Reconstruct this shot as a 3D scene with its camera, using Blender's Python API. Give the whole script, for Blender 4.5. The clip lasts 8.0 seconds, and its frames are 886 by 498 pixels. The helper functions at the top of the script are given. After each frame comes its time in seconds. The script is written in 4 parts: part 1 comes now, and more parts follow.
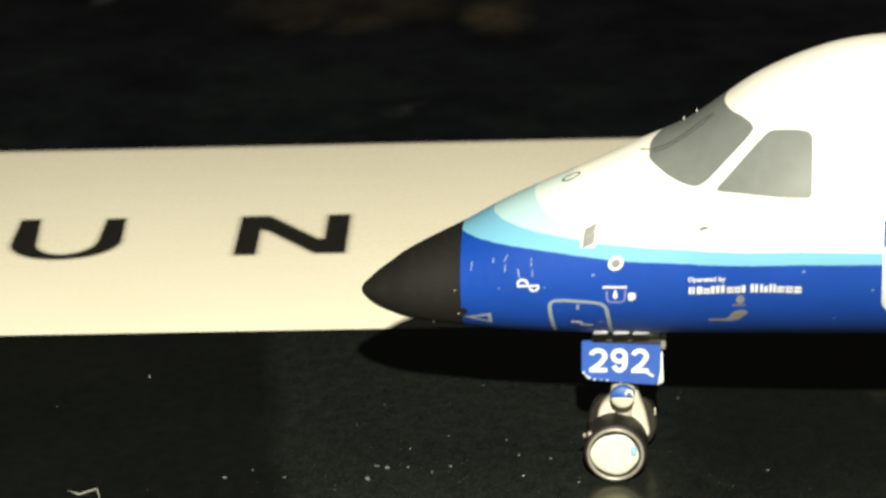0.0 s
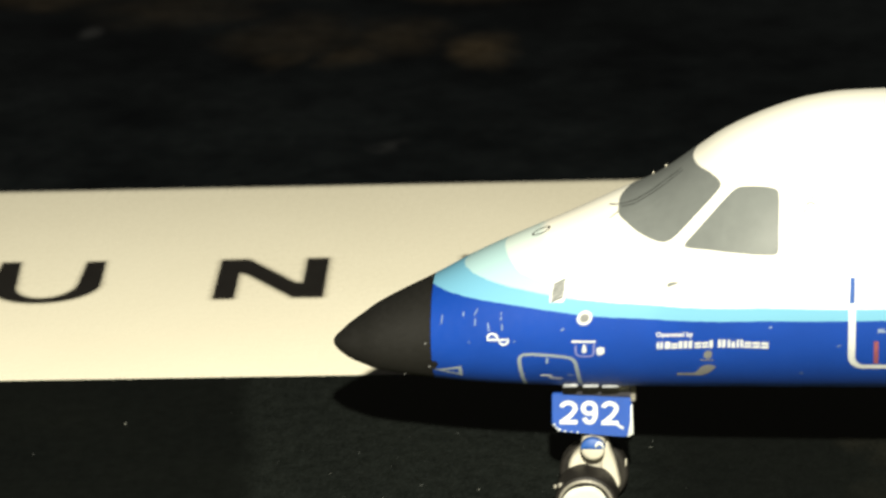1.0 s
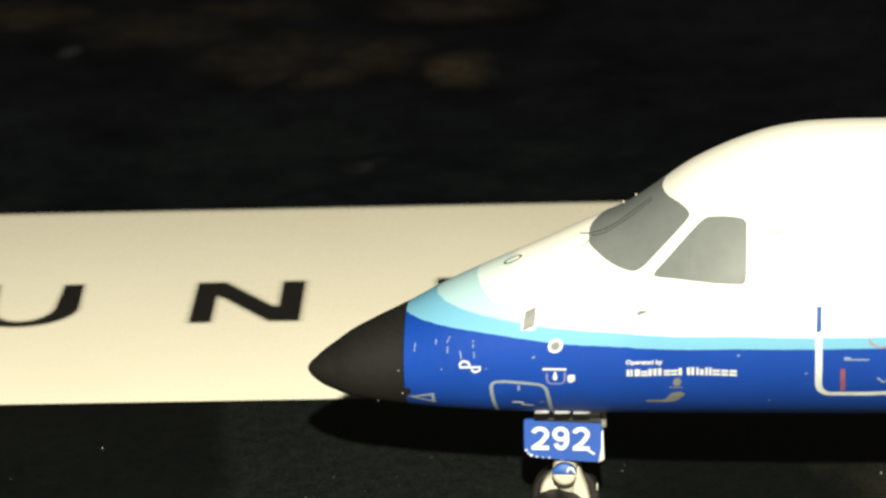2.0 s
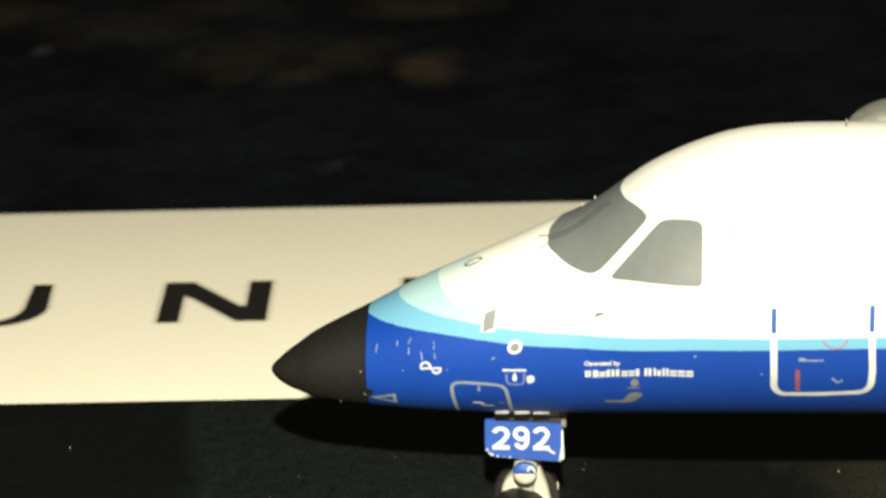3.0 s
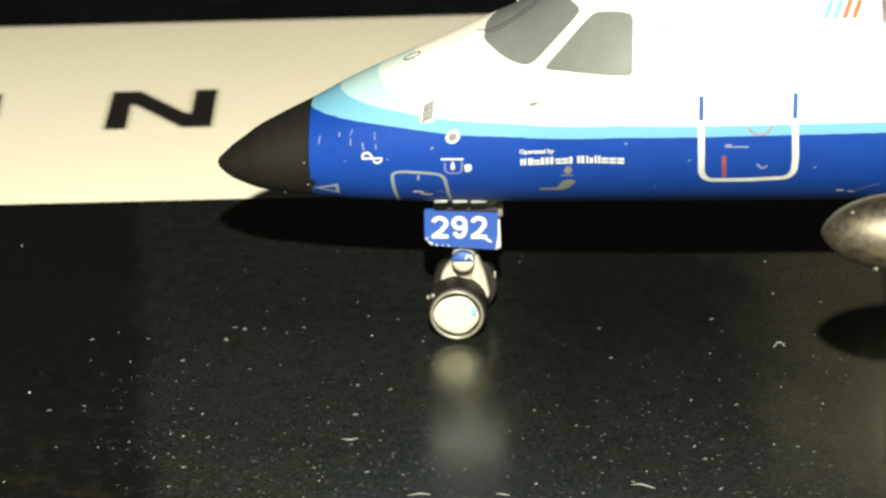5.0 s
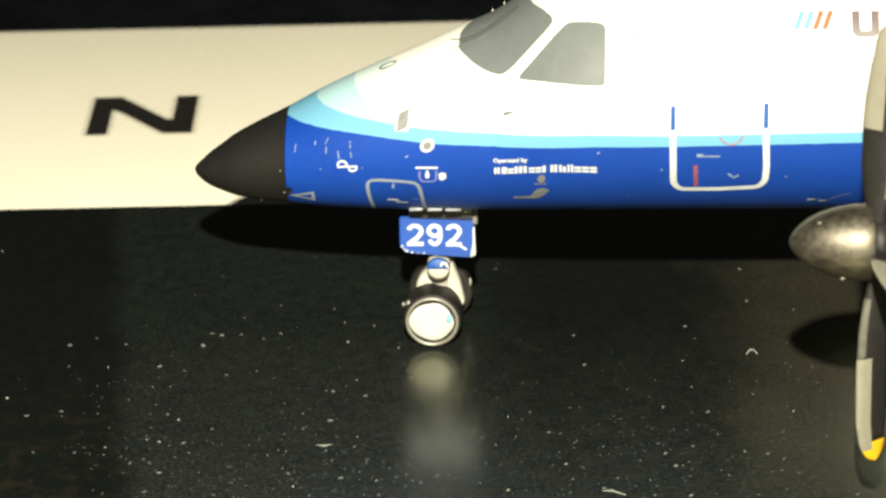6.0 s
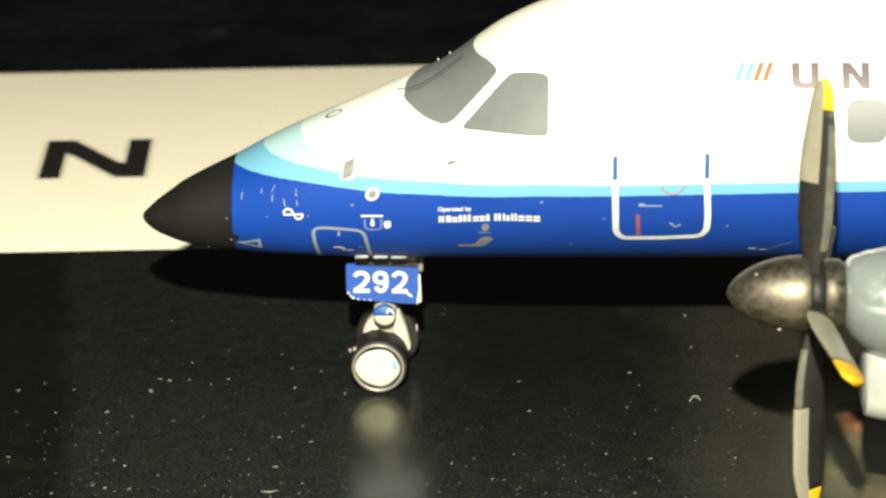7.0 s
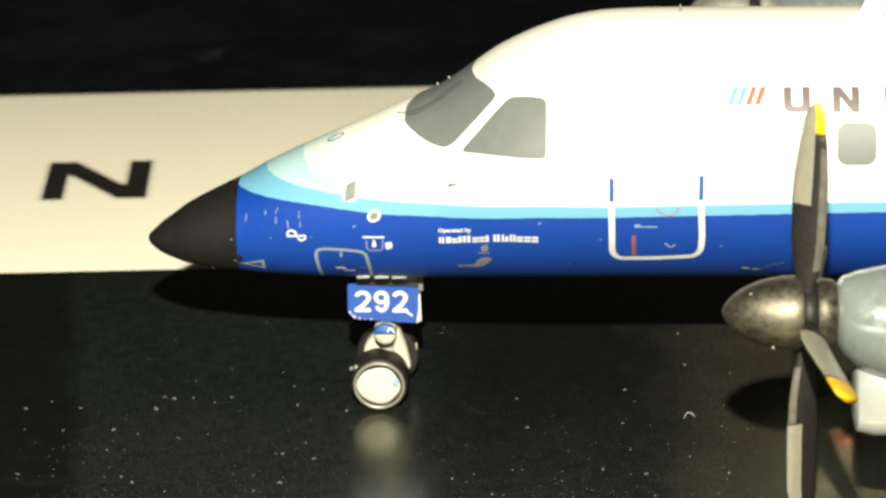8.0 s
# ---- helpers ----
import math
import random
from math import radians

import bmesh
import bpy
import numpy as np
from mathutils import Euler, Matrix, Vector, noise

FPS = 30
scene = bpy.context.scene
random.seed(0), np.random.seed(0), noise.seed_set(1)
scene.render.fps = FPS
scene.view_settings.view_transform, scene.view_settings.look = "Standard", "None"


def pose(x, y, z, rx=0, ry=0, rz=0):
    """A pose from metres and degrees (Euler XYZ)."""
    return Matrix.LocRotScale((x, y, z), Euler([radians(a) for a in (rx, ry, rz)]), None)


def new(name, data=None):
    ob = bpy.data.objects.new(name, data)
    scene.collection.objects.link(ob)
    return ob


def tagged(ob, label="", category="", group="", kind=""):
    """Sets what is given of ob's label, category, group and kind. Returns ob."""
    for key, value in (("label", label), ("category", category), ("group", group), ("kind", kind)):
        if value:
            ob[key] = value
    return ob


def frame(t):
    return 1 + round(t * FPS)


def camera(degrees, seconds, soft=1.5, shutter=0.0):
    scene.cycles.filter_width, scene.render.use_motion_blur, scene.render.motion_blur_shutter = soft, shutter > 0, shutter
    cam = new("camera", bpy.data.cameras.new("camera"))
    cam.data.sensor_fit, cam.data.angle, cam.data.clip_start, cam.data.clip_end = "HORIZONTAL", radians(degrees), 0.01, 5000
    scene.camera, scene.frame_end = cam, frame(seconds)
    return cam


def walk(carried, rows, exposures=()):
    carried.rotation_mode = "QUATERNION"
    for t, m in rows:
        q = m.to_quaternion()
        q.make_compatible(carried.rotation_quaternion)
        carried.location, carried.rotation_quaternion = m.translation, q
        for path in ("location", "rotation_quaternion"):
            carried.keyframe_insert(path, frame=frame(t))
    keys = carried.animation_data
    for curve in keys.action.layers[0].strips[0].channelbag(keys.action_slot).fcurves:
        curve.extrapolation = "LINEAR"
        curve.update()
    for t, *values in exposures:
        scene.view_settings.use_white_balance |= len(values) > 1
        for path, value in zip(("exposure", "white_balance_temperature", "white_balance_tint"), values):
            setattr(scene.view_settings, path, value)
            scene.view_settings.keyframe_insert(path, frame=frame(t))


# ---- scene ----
# A 1:200 die-cast turboprop standing on the black glass of a white-framed tablet, lit by one small phone lamp.
# Lengths below are in millimetres; MM brings them to metres.
MM = 0.001


# ------------------------------------------------------------------ camera
def aim(x, y, z, yaw, pitch, roll):
    return pose(x, y, z, 90 - pitch, 0, -yaw) @ pose(0, 0, 0, 0, 0, roll)


cam = camera(19.687, 8.0, soft=2.6, shutter=0.5)
cam.data.dof.use_dof, cam.data.dof.focus_distance, cam.data.dof.aperture_fstop = True, 0.103, 170.0
PATH = [
    (0, 0.01248, -0.09205, 0.04524, -6.138, 21.074, -2.224),
    (0.2, 0.01259, -0.09217, 0.04540, -6.105, 20.858, -2.113),
    (0.5, 0.01276, -0.09235, 0.04565, -6.362, 20.892, -2.201),
    (0.8, 0.01332, -0.09213, 0.04636, -6.329, 20.807, -2.161),
    (1, 0.01369, -0.09198, 0.04684, -6.145, 20.760, -2.134),
    (1.2, 0.01387, -0.09231, 0.04726, -5.975, 20.614, -2.049),
    (1.5, 0.01414, -0.09280, 0.04789, -5.808, 20.576, -2.051),
    (1.7, 0.01406, -0.09274, 0.04788, -5.742, 20.588, -2.048),
    (2.8, 0.01483, -0.09335, 0.04878, -5.399, 20.694, -1.957),
    (3, 0.01498, -0.09374, 0.04881, -5.212, 20.800, -1.951),
    (3.2, 0.01506, -0.09476, 0.04859, -5.079, 21.241, -2.071),
    (3.3, 0.01516, -0.09544, 0.04861, -4.847, 21.546, -1.984),
    (3.5, 0.01535, -0.09679, 0.04865, -4.844, 22.124, -2.010),
    (3.7, 0.01528, -0.09764, 0.04828, -4.548, 22.931, -2.004),
    (3.8, 0.01528, -0.09783, 0.04816, -4.436, 23.223, -1.941),
    (4, 0.01529, -0.09820, 0.04791, -4.242, 23.712, -1.834),
    (4.2, 0.01520, -0.09818, 0.04796, -3.994, 23.978, -1.796),
    (4.5, 0.01507, -0.09816, 0.04803, -4.131, 24.137, -1.796),
    (4.7, 0.01512, -0.09809, 0.04791, -4.052, 24.134, -1.805),
    (5.8, 0.01607, -0.09826, 0.04841, -3.658, 24.193, -1.501),
    (6, 0.01622, -0.09870, 0.04857, -3.791, 24.152, -1.530),
    (6.2, 0.01660, -0.09870, 0.04867, -3.519, 24.129, -1.402),
    (6.3, 0.01679, -0.09869, 0.04871, -3.472, 24.137, -1.364),
    (6.5, 0.01717, -0.09869, 0.04881, -3.403, 23.959, -1.236),
    (6.7, 0.01723, -0.09886, 0.04910, -3.134, 23.655, -1.186),
    (6.8, 0.01726, -0.09894, 0.04924, -3.102, 23.511, -1.096),
    (7, 0.01732, -0.09911, 0.04953, -3.059, 23.488, -1.102),
    (7.2, 0.01745, -0.09924, 0.04957, -3.009, 23.386, -1.077),
    (7.5, 0.01764, -0.09943, 0.04964, -2.721, 23.281, -1.054),
    (7.8, 0.01711, -0.10051, 0.05026, -2.694, 23.283, -1.095),
    (8, 0.01675, -0.10123, 0.05067, -2.650, 23.147, -1.068),
]
# the phone settles its exposure a little on the way
EXPOSURES = ((0.0, 0.0), (1.7, -0.03), (2.8, -0.08), (4.0, -0.05), (4.7, 0.02), (5.8, 0.10), (6.5, 0.11), (7.0, 0.08), (7.5, 0.03), (8.0, -0.02))
walk(cam, [(row[0], aim(*row[1:])) for row in PATH], EXPOSURES)

# ------------------------------------------------------------------ light
world = bpy.data.worlds.new("dim_room")
scene.world = world
world.use_nodes = True
world.node_tree.nodes["Background"].inputs[0].default_value = (1.0, 0.97, 0.92, 1)
world.node_tree.nodes["Background"].inputs[1].default_value = 0.014

torch = bpy.data.lights.new("phone_lamp", "POINT")
torch.energy = 2.2
torch.color = (1.0, 0.95, 0.76)
torch.shadow_soft_size = 0.0011
new("phone_lamp", torch).location = (0.0160, -0.0965, 0.0700)


# ------------------------------------------------------------------ materials
class Graph:
    """A small builder for node materials."""

    def __init__(self, name):
        self.mat = bpy.data.materials.new(name)
        self.mat.use_nodes = True
        self.tree = self.mat.node_tree
        self.bsdf = self.tree.nodes["Principled BSDF"]

    def node(self, kind, **values):
        n = self.tree.nodes.new(kind)
        for key, value in values.items():
            setattr(n, key, value)
        return n

    def link(self, a, b):
        self.tree.links.new(a, b)

    def math(self, op, a, b=None, c=None):
        n = self.node("ShaderNodeMath", operation=op)
        for i, v in enumerate((a, b, c)):
            if v is None:
                continue
            if isinstance(v, (int, float)):
                n.inputs[i].default_value = v
            else:
                self.link(v, n.inputs[i])
        return n.outputs[0]

    def coords(self):
        """Object coordinates in millimetres."""
        t = self.node("ShaderNodeTexCoord")
        m = self.node("ShaderNodeVectorMath", operation="SCALE")
        m.inputs["Scale"].default_value = 1000
        self.link(t.outputs["Object"], m.inputs[0])
        return m.outputs[0]

    def noise(self, co, scale, detail=3.0, rough=0.55):
        n = self.node("ShaderNodeTexNoise")
        n.inputs["Scale"].default_value = scale
        n.inputs["Detail"].default_value = detail
        n.inputs["Roughness"].default_value = rough
        self.link(co, n.inputs["Vector"])
        return n.outputs["Fac"]

    def node_axis(self, co, axis):
        """One coordinate of a vector."""
        n = self.node("ShaderNodeSeparateXYZ")
        self.link(co, n.inputs[0])
        return n.outputs[axis]

    def ramp(self, fac, stops, interpolation="LINEAR"):
        n = self.node("ShaderNodeValToRGB")
        n.color_ramp.interpolation = interpolation
        els = n.color_ramp.elements
        while len(els) < len(stops):
            els.new(0.5)
        for e, (p, c) in zip(els, stops):
            e.position = p
            e.color = (*c, 1) if isinstance(c, tuple) else (c, c, c, 1)
        self.link(fac, n.inputs[0])
        return n.outputs[0]

    def mix(self, fac, a, b):
        n = self.node("ShaderNodeMix", data_type="RGBA")
        for i, v in ((0, fac), (6, a), (7, b)):
            if isinstance(v, tuple):
                n.inputs[i].default_value = (*v, 1)
            elif isinstance(v, (int, float)):
                n.inputs[i].default_value = v
            else:
                self.link(v, n.inputs[i])
        return n.outputs[2]

    def bump(self, height, strength, distance):
        n = self.node("ShaderNodeBump")
        n.inputs["Strength"].default_value = strength
        n.inputs["Distance"].default_value = distance
        self.link(height, n.inputs["Height"])
        self.link(n.outputs[0], self.bsdf.inputs["Normal"])


def paint(name, colour, rough=0.4, metal=0.0, vary=0.12, grain=6.0, relief=0.15, coat=0.0, spec=0.5):
    """A painted or printed surface with uneven colour at two scales and a fine orange-peel relief."""
    g = Graph(name)
    co = g.coords()
    big, small = g.noise(co, grain * 0.12), g.noise(co, grain)
    both = g.math("ADD", g.math("MULTIPLY", big, 0.6), g.math("MULTIPLY", small, 0.4))
    low = tuple(c * (1 - vary) for c in colour)
    high = tuple(min(1.0, c * (1 + vary)) for c in colour)
    g.link(g.ramp(both, [(0.3, low), (0.7, high)]), g.bsdf.inputs["Base Color"])
    g.link(g.ramp(small, [(0.3, max(0.02, rough - 0.06)), (0.7, min(1.0, rough + 0.08))]), g.bsdf.inputs["Roughness"])
    g.bsdf.inputs["Metallic"].default_value = metal
    g.bsdf.inputs["Coat Weight"].default_value = coat
    g.bsdf.inputs["Specular IOR Level"].default_value = spec
    if relief:
        g.bump(small, relief, 0.00001)
    return g.mat


WHITE = (0.56, 0.55, 0.50)
BLUE = (0.0026, 0.030, 0.204)
CYAN = (0.096, 0.245, 0.352)
MINT = (0.240, 0.360, 0.385)
PALE = (0.390, 0.460, 0.445)

mat_white = paint("white_enamel", WHITE, 0.35, vary=0.03)
mat_blue = paint("blue_print", (0.005, 0.046, 0.20), 0.55)
mat_door = paint("glossy_blue_door_paint", (0.010, 0.048, 0.24), 0.44, spec=0.5)
mat_black = paint("matt_black_paint", (0.0058, 0.0056, 0.0050), 0.62, vary=0.08, relief=0.06, spec=0.22)
mat_grey = paint("grey_window_print", (0.093, 0.101, 0.100), 0.45, vary=0.08, grain=14, spec=0.3)
mat_lightgrey = paint("light_grey_print", (0.16, 0.19, 0.22), 0.4)
mat_ink_white = paint("white_print", (0.40, 0.42, 0.42), 0.4, vary=0.15, grain=14)
mat_ink_dim = paint("worn_white_print", (0.13, 0.17, 0.26), 0.4, vary=0.3, grain=14)
mat_ink_lilac = paint("pale_violet_print", (0.12, 0.13, 0.30), 0.4, vary=0.2, grain=14)
mat_ink_worn = paint("rubbed_white_print", (0.20, 0.21, 0.23), 0.45, vary=0.4, grain=10)
mat_ink_beige = paint("beige_print", (0.125, 0.128, 0.13), 0.4, vary=0.3, grain=14)
mat_ink_red = paint("faded_red_print", (0.17, 0.050, 0.065), 0.4, vary=0.3, grain=10)
mat_ink_pink = paint("pale_red_print", (0.20, 0.105, 0.13), 0.4, vary=0.4, grain=10)
mat_ink_orange = paint("orange_print", (0.22, 0.058, 0.022), 0.4)
mat_ink_cyan = paint("pale_cyan_print", (0.075, 0.22, 0.26), 0.4)
mat_ink_purple = paint("grey_purple_print", (0.072, 0.054, 0.055), 0.4, vary=0.4, grain=16)
mat_ink_wiper = paint("dark_line_print", (0.014, 0.014, 0.014), 0.5)
mat_tyre = paint("black_rubber", (0.011, 0.010, 0.009), 0.5, vary=0.3, spec=0.22)
mat_gear = paint("off_white_gear_metal", (0.38, 0.36, 0.30), 0.45, vary=0.2, grain=9)
mat_chrome = paint("brushed_spinner_metal", (0.084, 0.075, 0.058), 0.50, metal=0.9, vary=0.6, grain=4.0, relief=0.9)
# paler copy of the spinner metal: the far spinner's lit look in its colour
mat_far_spinner = paint("lightened_spinner_metal", (0.17, 0.17, 0.145), 0.55, metal=0.4, vary=0.35, grain=4.0, relief=0.3)
mat_silver = paint("silver_grey_cowl_paint", (0.235, 0.268, 0.262), 0.20, metal=0.6, vary=0.10, grain=3.0, relief=0.04)
mat_blade = paint("black_blade_paint", (0.0085, 0.0078, 0.0068), 0.55, vary=0.25, spec=0.25)
mat_sheath = paint("grey_blade_sheath", (0.135, 0.128, 0.098), 0.45, vary=0.15)
mat_lit_edge = paint("lit_blade_edge_paint", (0.048, 0.046, 0.036), 0.45, vary=0.6, grain=3)
mat_yellow = paint("yellow_blade_tip", (0.40, 0.235, 0.006), 0.6, vary=0.1, spec=0.2)


def dust_grey():
    """Pale dust, each grain of its own tone."""
    g = Graph("pale_dust")
    geo = g.node("ShaderNodeNewGeometry")
    tone = g.math("POWER", geo.outputs["Random Per Island"], 5.0)
    g.link(g.mix(tone, (0.018, 0.020, 0.020), (0.17, 0.185, 0.18)), g.bsdf.inputs["Base Color"])
    g.bsdf.inputs["Roughness"].default_value = 0.9
    return g.mat


mat_dust = dust_grey()
mat_chin = paint("white_intake_paint", (0.20, 0.21, 0.20), 0.35, vary=0.05)
mat_ink_grey = paint("grey_print", (0.045, 0.045, 0.042), 0.5)
mat_dab = paint("sky_blue_paint_dab", (0.14, 0.28, 0.37), 0.4)
mat_rim = paint("dull_rim_metal", (0.20, 0.19, 0.165), 0.36, metal=0.3, vary=0.3, grain=4)
mat_hinge = paint("slate_hinge_paint", (0.040, 0.040, 0.052), 0.45, vary=0.3, grain=8)
mat_hub = paint("white_hub_enamel", (0.36, 0.36, 0.32), 0.4, vary=0.15, grain=3)
mat_speck = paint("grey_dust_fleck", (0.085, 0.088, 0.080), 0.9, vary=0.5, grain=5, relief=0)
mat_lint = paint("pale_lint", (0.24, 0.245, 0.22), 0.9, vary=0.2, relief=0)


def livery():
    """White top, pale cyan sweep, cyan cheat line and blue belly, told apart by height along the body."""
    g = Graph("fuselage_livery")
    co = g.coords()
    sep = g.node("ShaderNodeSeparateXYZ")
    g.link(co, sep.inputs[0])
    x = g.math("DIVIDE", sep.outputs[0], 40.0)
    wob = g.math("MULTIPLY", g.math("SUBTRACT", g.noise(co, 3.0, 2.0), 0.5), 0.05)
    z = g.math("ADD", sep.outputs[2], wob)

    def line(points):
        # height of one colour line, 10 to 13 mm, against x, 0 to 40 mm
        return g.math("ADD", g.math("MULTIPLY", g.ramp(x, [(p / 40, (h - 10) / 3) for p, h in points]), 3.0), 10.0)

    def above(level):
        return g.math("MULTIPLY", g.math("SUBTRACT", z, level), 60.0)

    def step(level):
        n = g.node("ShaderNodeClamp")
        g.link(above(level), n.inputs[0])
        return n.outputs[0]

    low = step(line([(3, 10.56), (7, 10.60), (9.5, 10.54), (12.7, 10.66), (16, 10.96), (19.6, 11.10), (29, 11.32), (40, 11.5)]))
    mid = step(line([(4, 11.32), (6.2, 11.17), (8.9, 11.08), (12.7, 11.25), (16.1, 11.57), (19.6, 11.73), (29, 11.92), (40, 12.1)]))
    top = step(line([(5.5, 12.5), (6.3, 12.0), (6.9, 11.63), (7.9, 11.50), (9.2, 11.1), (12.7, 11.2), (16, 11.5), (29, 11.8)]))
    speck = g.ramp(g.noise(co, 7.0, 4.0, 0.7), [(0.70, 0.0), (0.74, 0.35)])
    blue = g.mix(g.noise(co, 0.5), tuple(c * 0.85 for c in BLUE), tuple(c * 1.15 for c in BLUE))
    blue = g.mix(speck, blue, (0.10, 0.17, 0.42))
    colour = g.mix(low, blue, CYAN)
    colour = g.mix(mid, colour, MINT)
    colour = g.mix(top, colour, PALE)
    soft = g.node("ShaderNodeClamp")
    g.link(g.math("MULTIPLY", g.math("SUBTRACT", z, line([(6.6, 13.0), (7.6, 12.6), (8.2, 11.9), (9.2, 11.35), (10.5, 11.1), (12.7, 11.2), (16, 11.5), (29, 11.8)])), 2.2), soft.inputs[0])
    colour = g.mix(soft.outputs[0], colour, WHITE)
    g.link(colour, g.bsdf.inputs["Base Color"])
    fine = g.noise(co, 5.0)
    g.link(g.ramp(fine, [(0.3, 0.44), (0.7, 0.54)]), g.bsdf.inputs["Roughness"])
    g.bsdf.inputs["Specular IOR Level"].default_value = 0.30
    g.bump(fine, 0.12, 0.00001)
    return g.mat


def screen_glass():
    """Black display glass under a thin greasy haze of dust, clean on one side."""
    g = Graph("black_screen_glass")
    co = g.coords()
    sep = g.node("ShaderNodeSeparateXYZ")
    g.link(co, sep.inputs[0])
    wob = g.noise(co, 0.35, 2.0)
    # the wiped strip ends along a slightly slanted line
    edge = g.math("ADD", g.math("ADD", sep.outputs[0], g.math("MULTIPLY", sep.outputs[1], 0.13)), g.math("MULTIPLY", wob, 2.0))
    dusty = g.ramp(g.math("DIVIDE", g.math("ADD", edge, 10.0), 20.0), [(0.30, 0.0), (0.36, 1.0)])
    smear = g.noise(co, 0.16, 4.0, 0.6)
    fine = g.noise(co, 6.0, 5.0, 0.8)
    spots = g.ramp(fine, [(0.50, 0.0), (0.66, 1.0)])
    near = g.ramp(g.math("DIVIDE", g.math("ADD", g.math("ADD", sep.outputs[1], g.math("MULTIPLY", wob, 5.0)), 14.0), 24.0), [(0.05, 1.0), (0.75, 0.0)])
    film = g.mix(near, g.ramp(smear, [(0.25, (0.0037, 0.0049, 0.0045)), (0.75, (0.0067, 0.0085, 0.0077))]), g.ramp(smear, [(0.25, (0.0054, 0.0071, 0.0062)), (0.75, (0.0101, 0.0128, 0.0114))]))
    patch = g.ramp(g.noise(co, 1.5, 5.0, 0.75), [(0.36, 0.0), (0.66, 1.0)])
    film = g.mix(patch, g.mix(0.40, film, (0.0015, 0.0018, 0.0018)), g.mix(0.22, film, (0.019, 0.022, 0.021)))
    # a smoother, cleaner patch beside the nose wheel
    swept = g.ramp(g.math("DIVIDE", g.math("ADD", sep.outputs[0], g.math("MULTIPLY", wob, 4.0)), 40.0), [(0.30, 0.0), (0.38, 1.0), (0.56, 1.0), (0.66, 0.0)])
    swept = g.math("MULTIPLY", swept, g.math("SUBTRACT", 1.0, g.math("MULTIPLY", near, 0.8)))
    film = g.mix(g.math("MULTIPLY", swept, 0.36), film, (0.0022, 0.0026, 0.0026))
    dusty = g.math("MULTIPLY", dusty, g.math("SUBTRACT", 1.0, g.math("MULTIPLY", swept, 0.7)))
    clean = g.mix(0.72, film, (0.0020, 0.0025, 0.0026))
    base = g.mix(dusty, clean, film)
    base = g.mix(g.math("MULTIPLY", g.math("MULTIPLY", spots, dusty), g.math("MULTIPLY_ADD", near, 0.55, 0.16)), base, (0.036, 0.041, 0.042))
    blotch = g.ramp(g.noise(co, 0.9, 3.0, 0.7), [(0.48, 0.0), (0.66, 1.0)])
    base = g.mix(g.math("MULTIPLY", g.math("MULTIPLY", blotch, near), 0.5), base, (0.016, 0.0125, 0.009))
    brown = g.ramp(g.math("DIVIDE", g.math("ADD", sep.outputs[0], g.math("MULTIPLY", wob, 6.0)), 40.0), [(0.58, 0.0), (0.75, 1.0)])
    base = g.mix(g.math("MULTIPLY", brown, 0.58), base, g.ramp(fine, [(0.35, (0.012, 0.010, 0.006)), (0.65, (0.042, 0.036, 0.024))]))
    g.link(base, g.bsdf.inputs["Base Color"])
    g.link(g.ramp(smear, [(0.3, 0.20), (0.7, 0.27)]), g.bsdf.inputs["Roughness"])
    g.bsdf.inputs["Specular IOR Level"].default_value = 0.8
    g.bsdf.inputs["Specular Tint"].default_value = (0.98, 0.94, 0.42, 1)
    g.bump(g.noise(co, 1.8, 3.0), 0.10, 0.00001)
    return g.mat


def bezel_paint():
    g = Graph("white_bezel_glass")
    co = g.coords()
    blot, fine = g.noise(co, 0.08), g.noise(co, 2.5)
    g.link(g.ramp(blot, [(0.3, (0.78, 0.736, 0.602)), (0.7, (0.82, 0.776, 0.642))]), g.bsdf.inputs["Base Color"])
    g.link(g.ramp(fine, [(0.3, 0.22), (0.7, 0.34)]), g.bsdf.inputs["Roughness"])
    g.bump(fine, 0.1, 0.00001)
    return g.mat


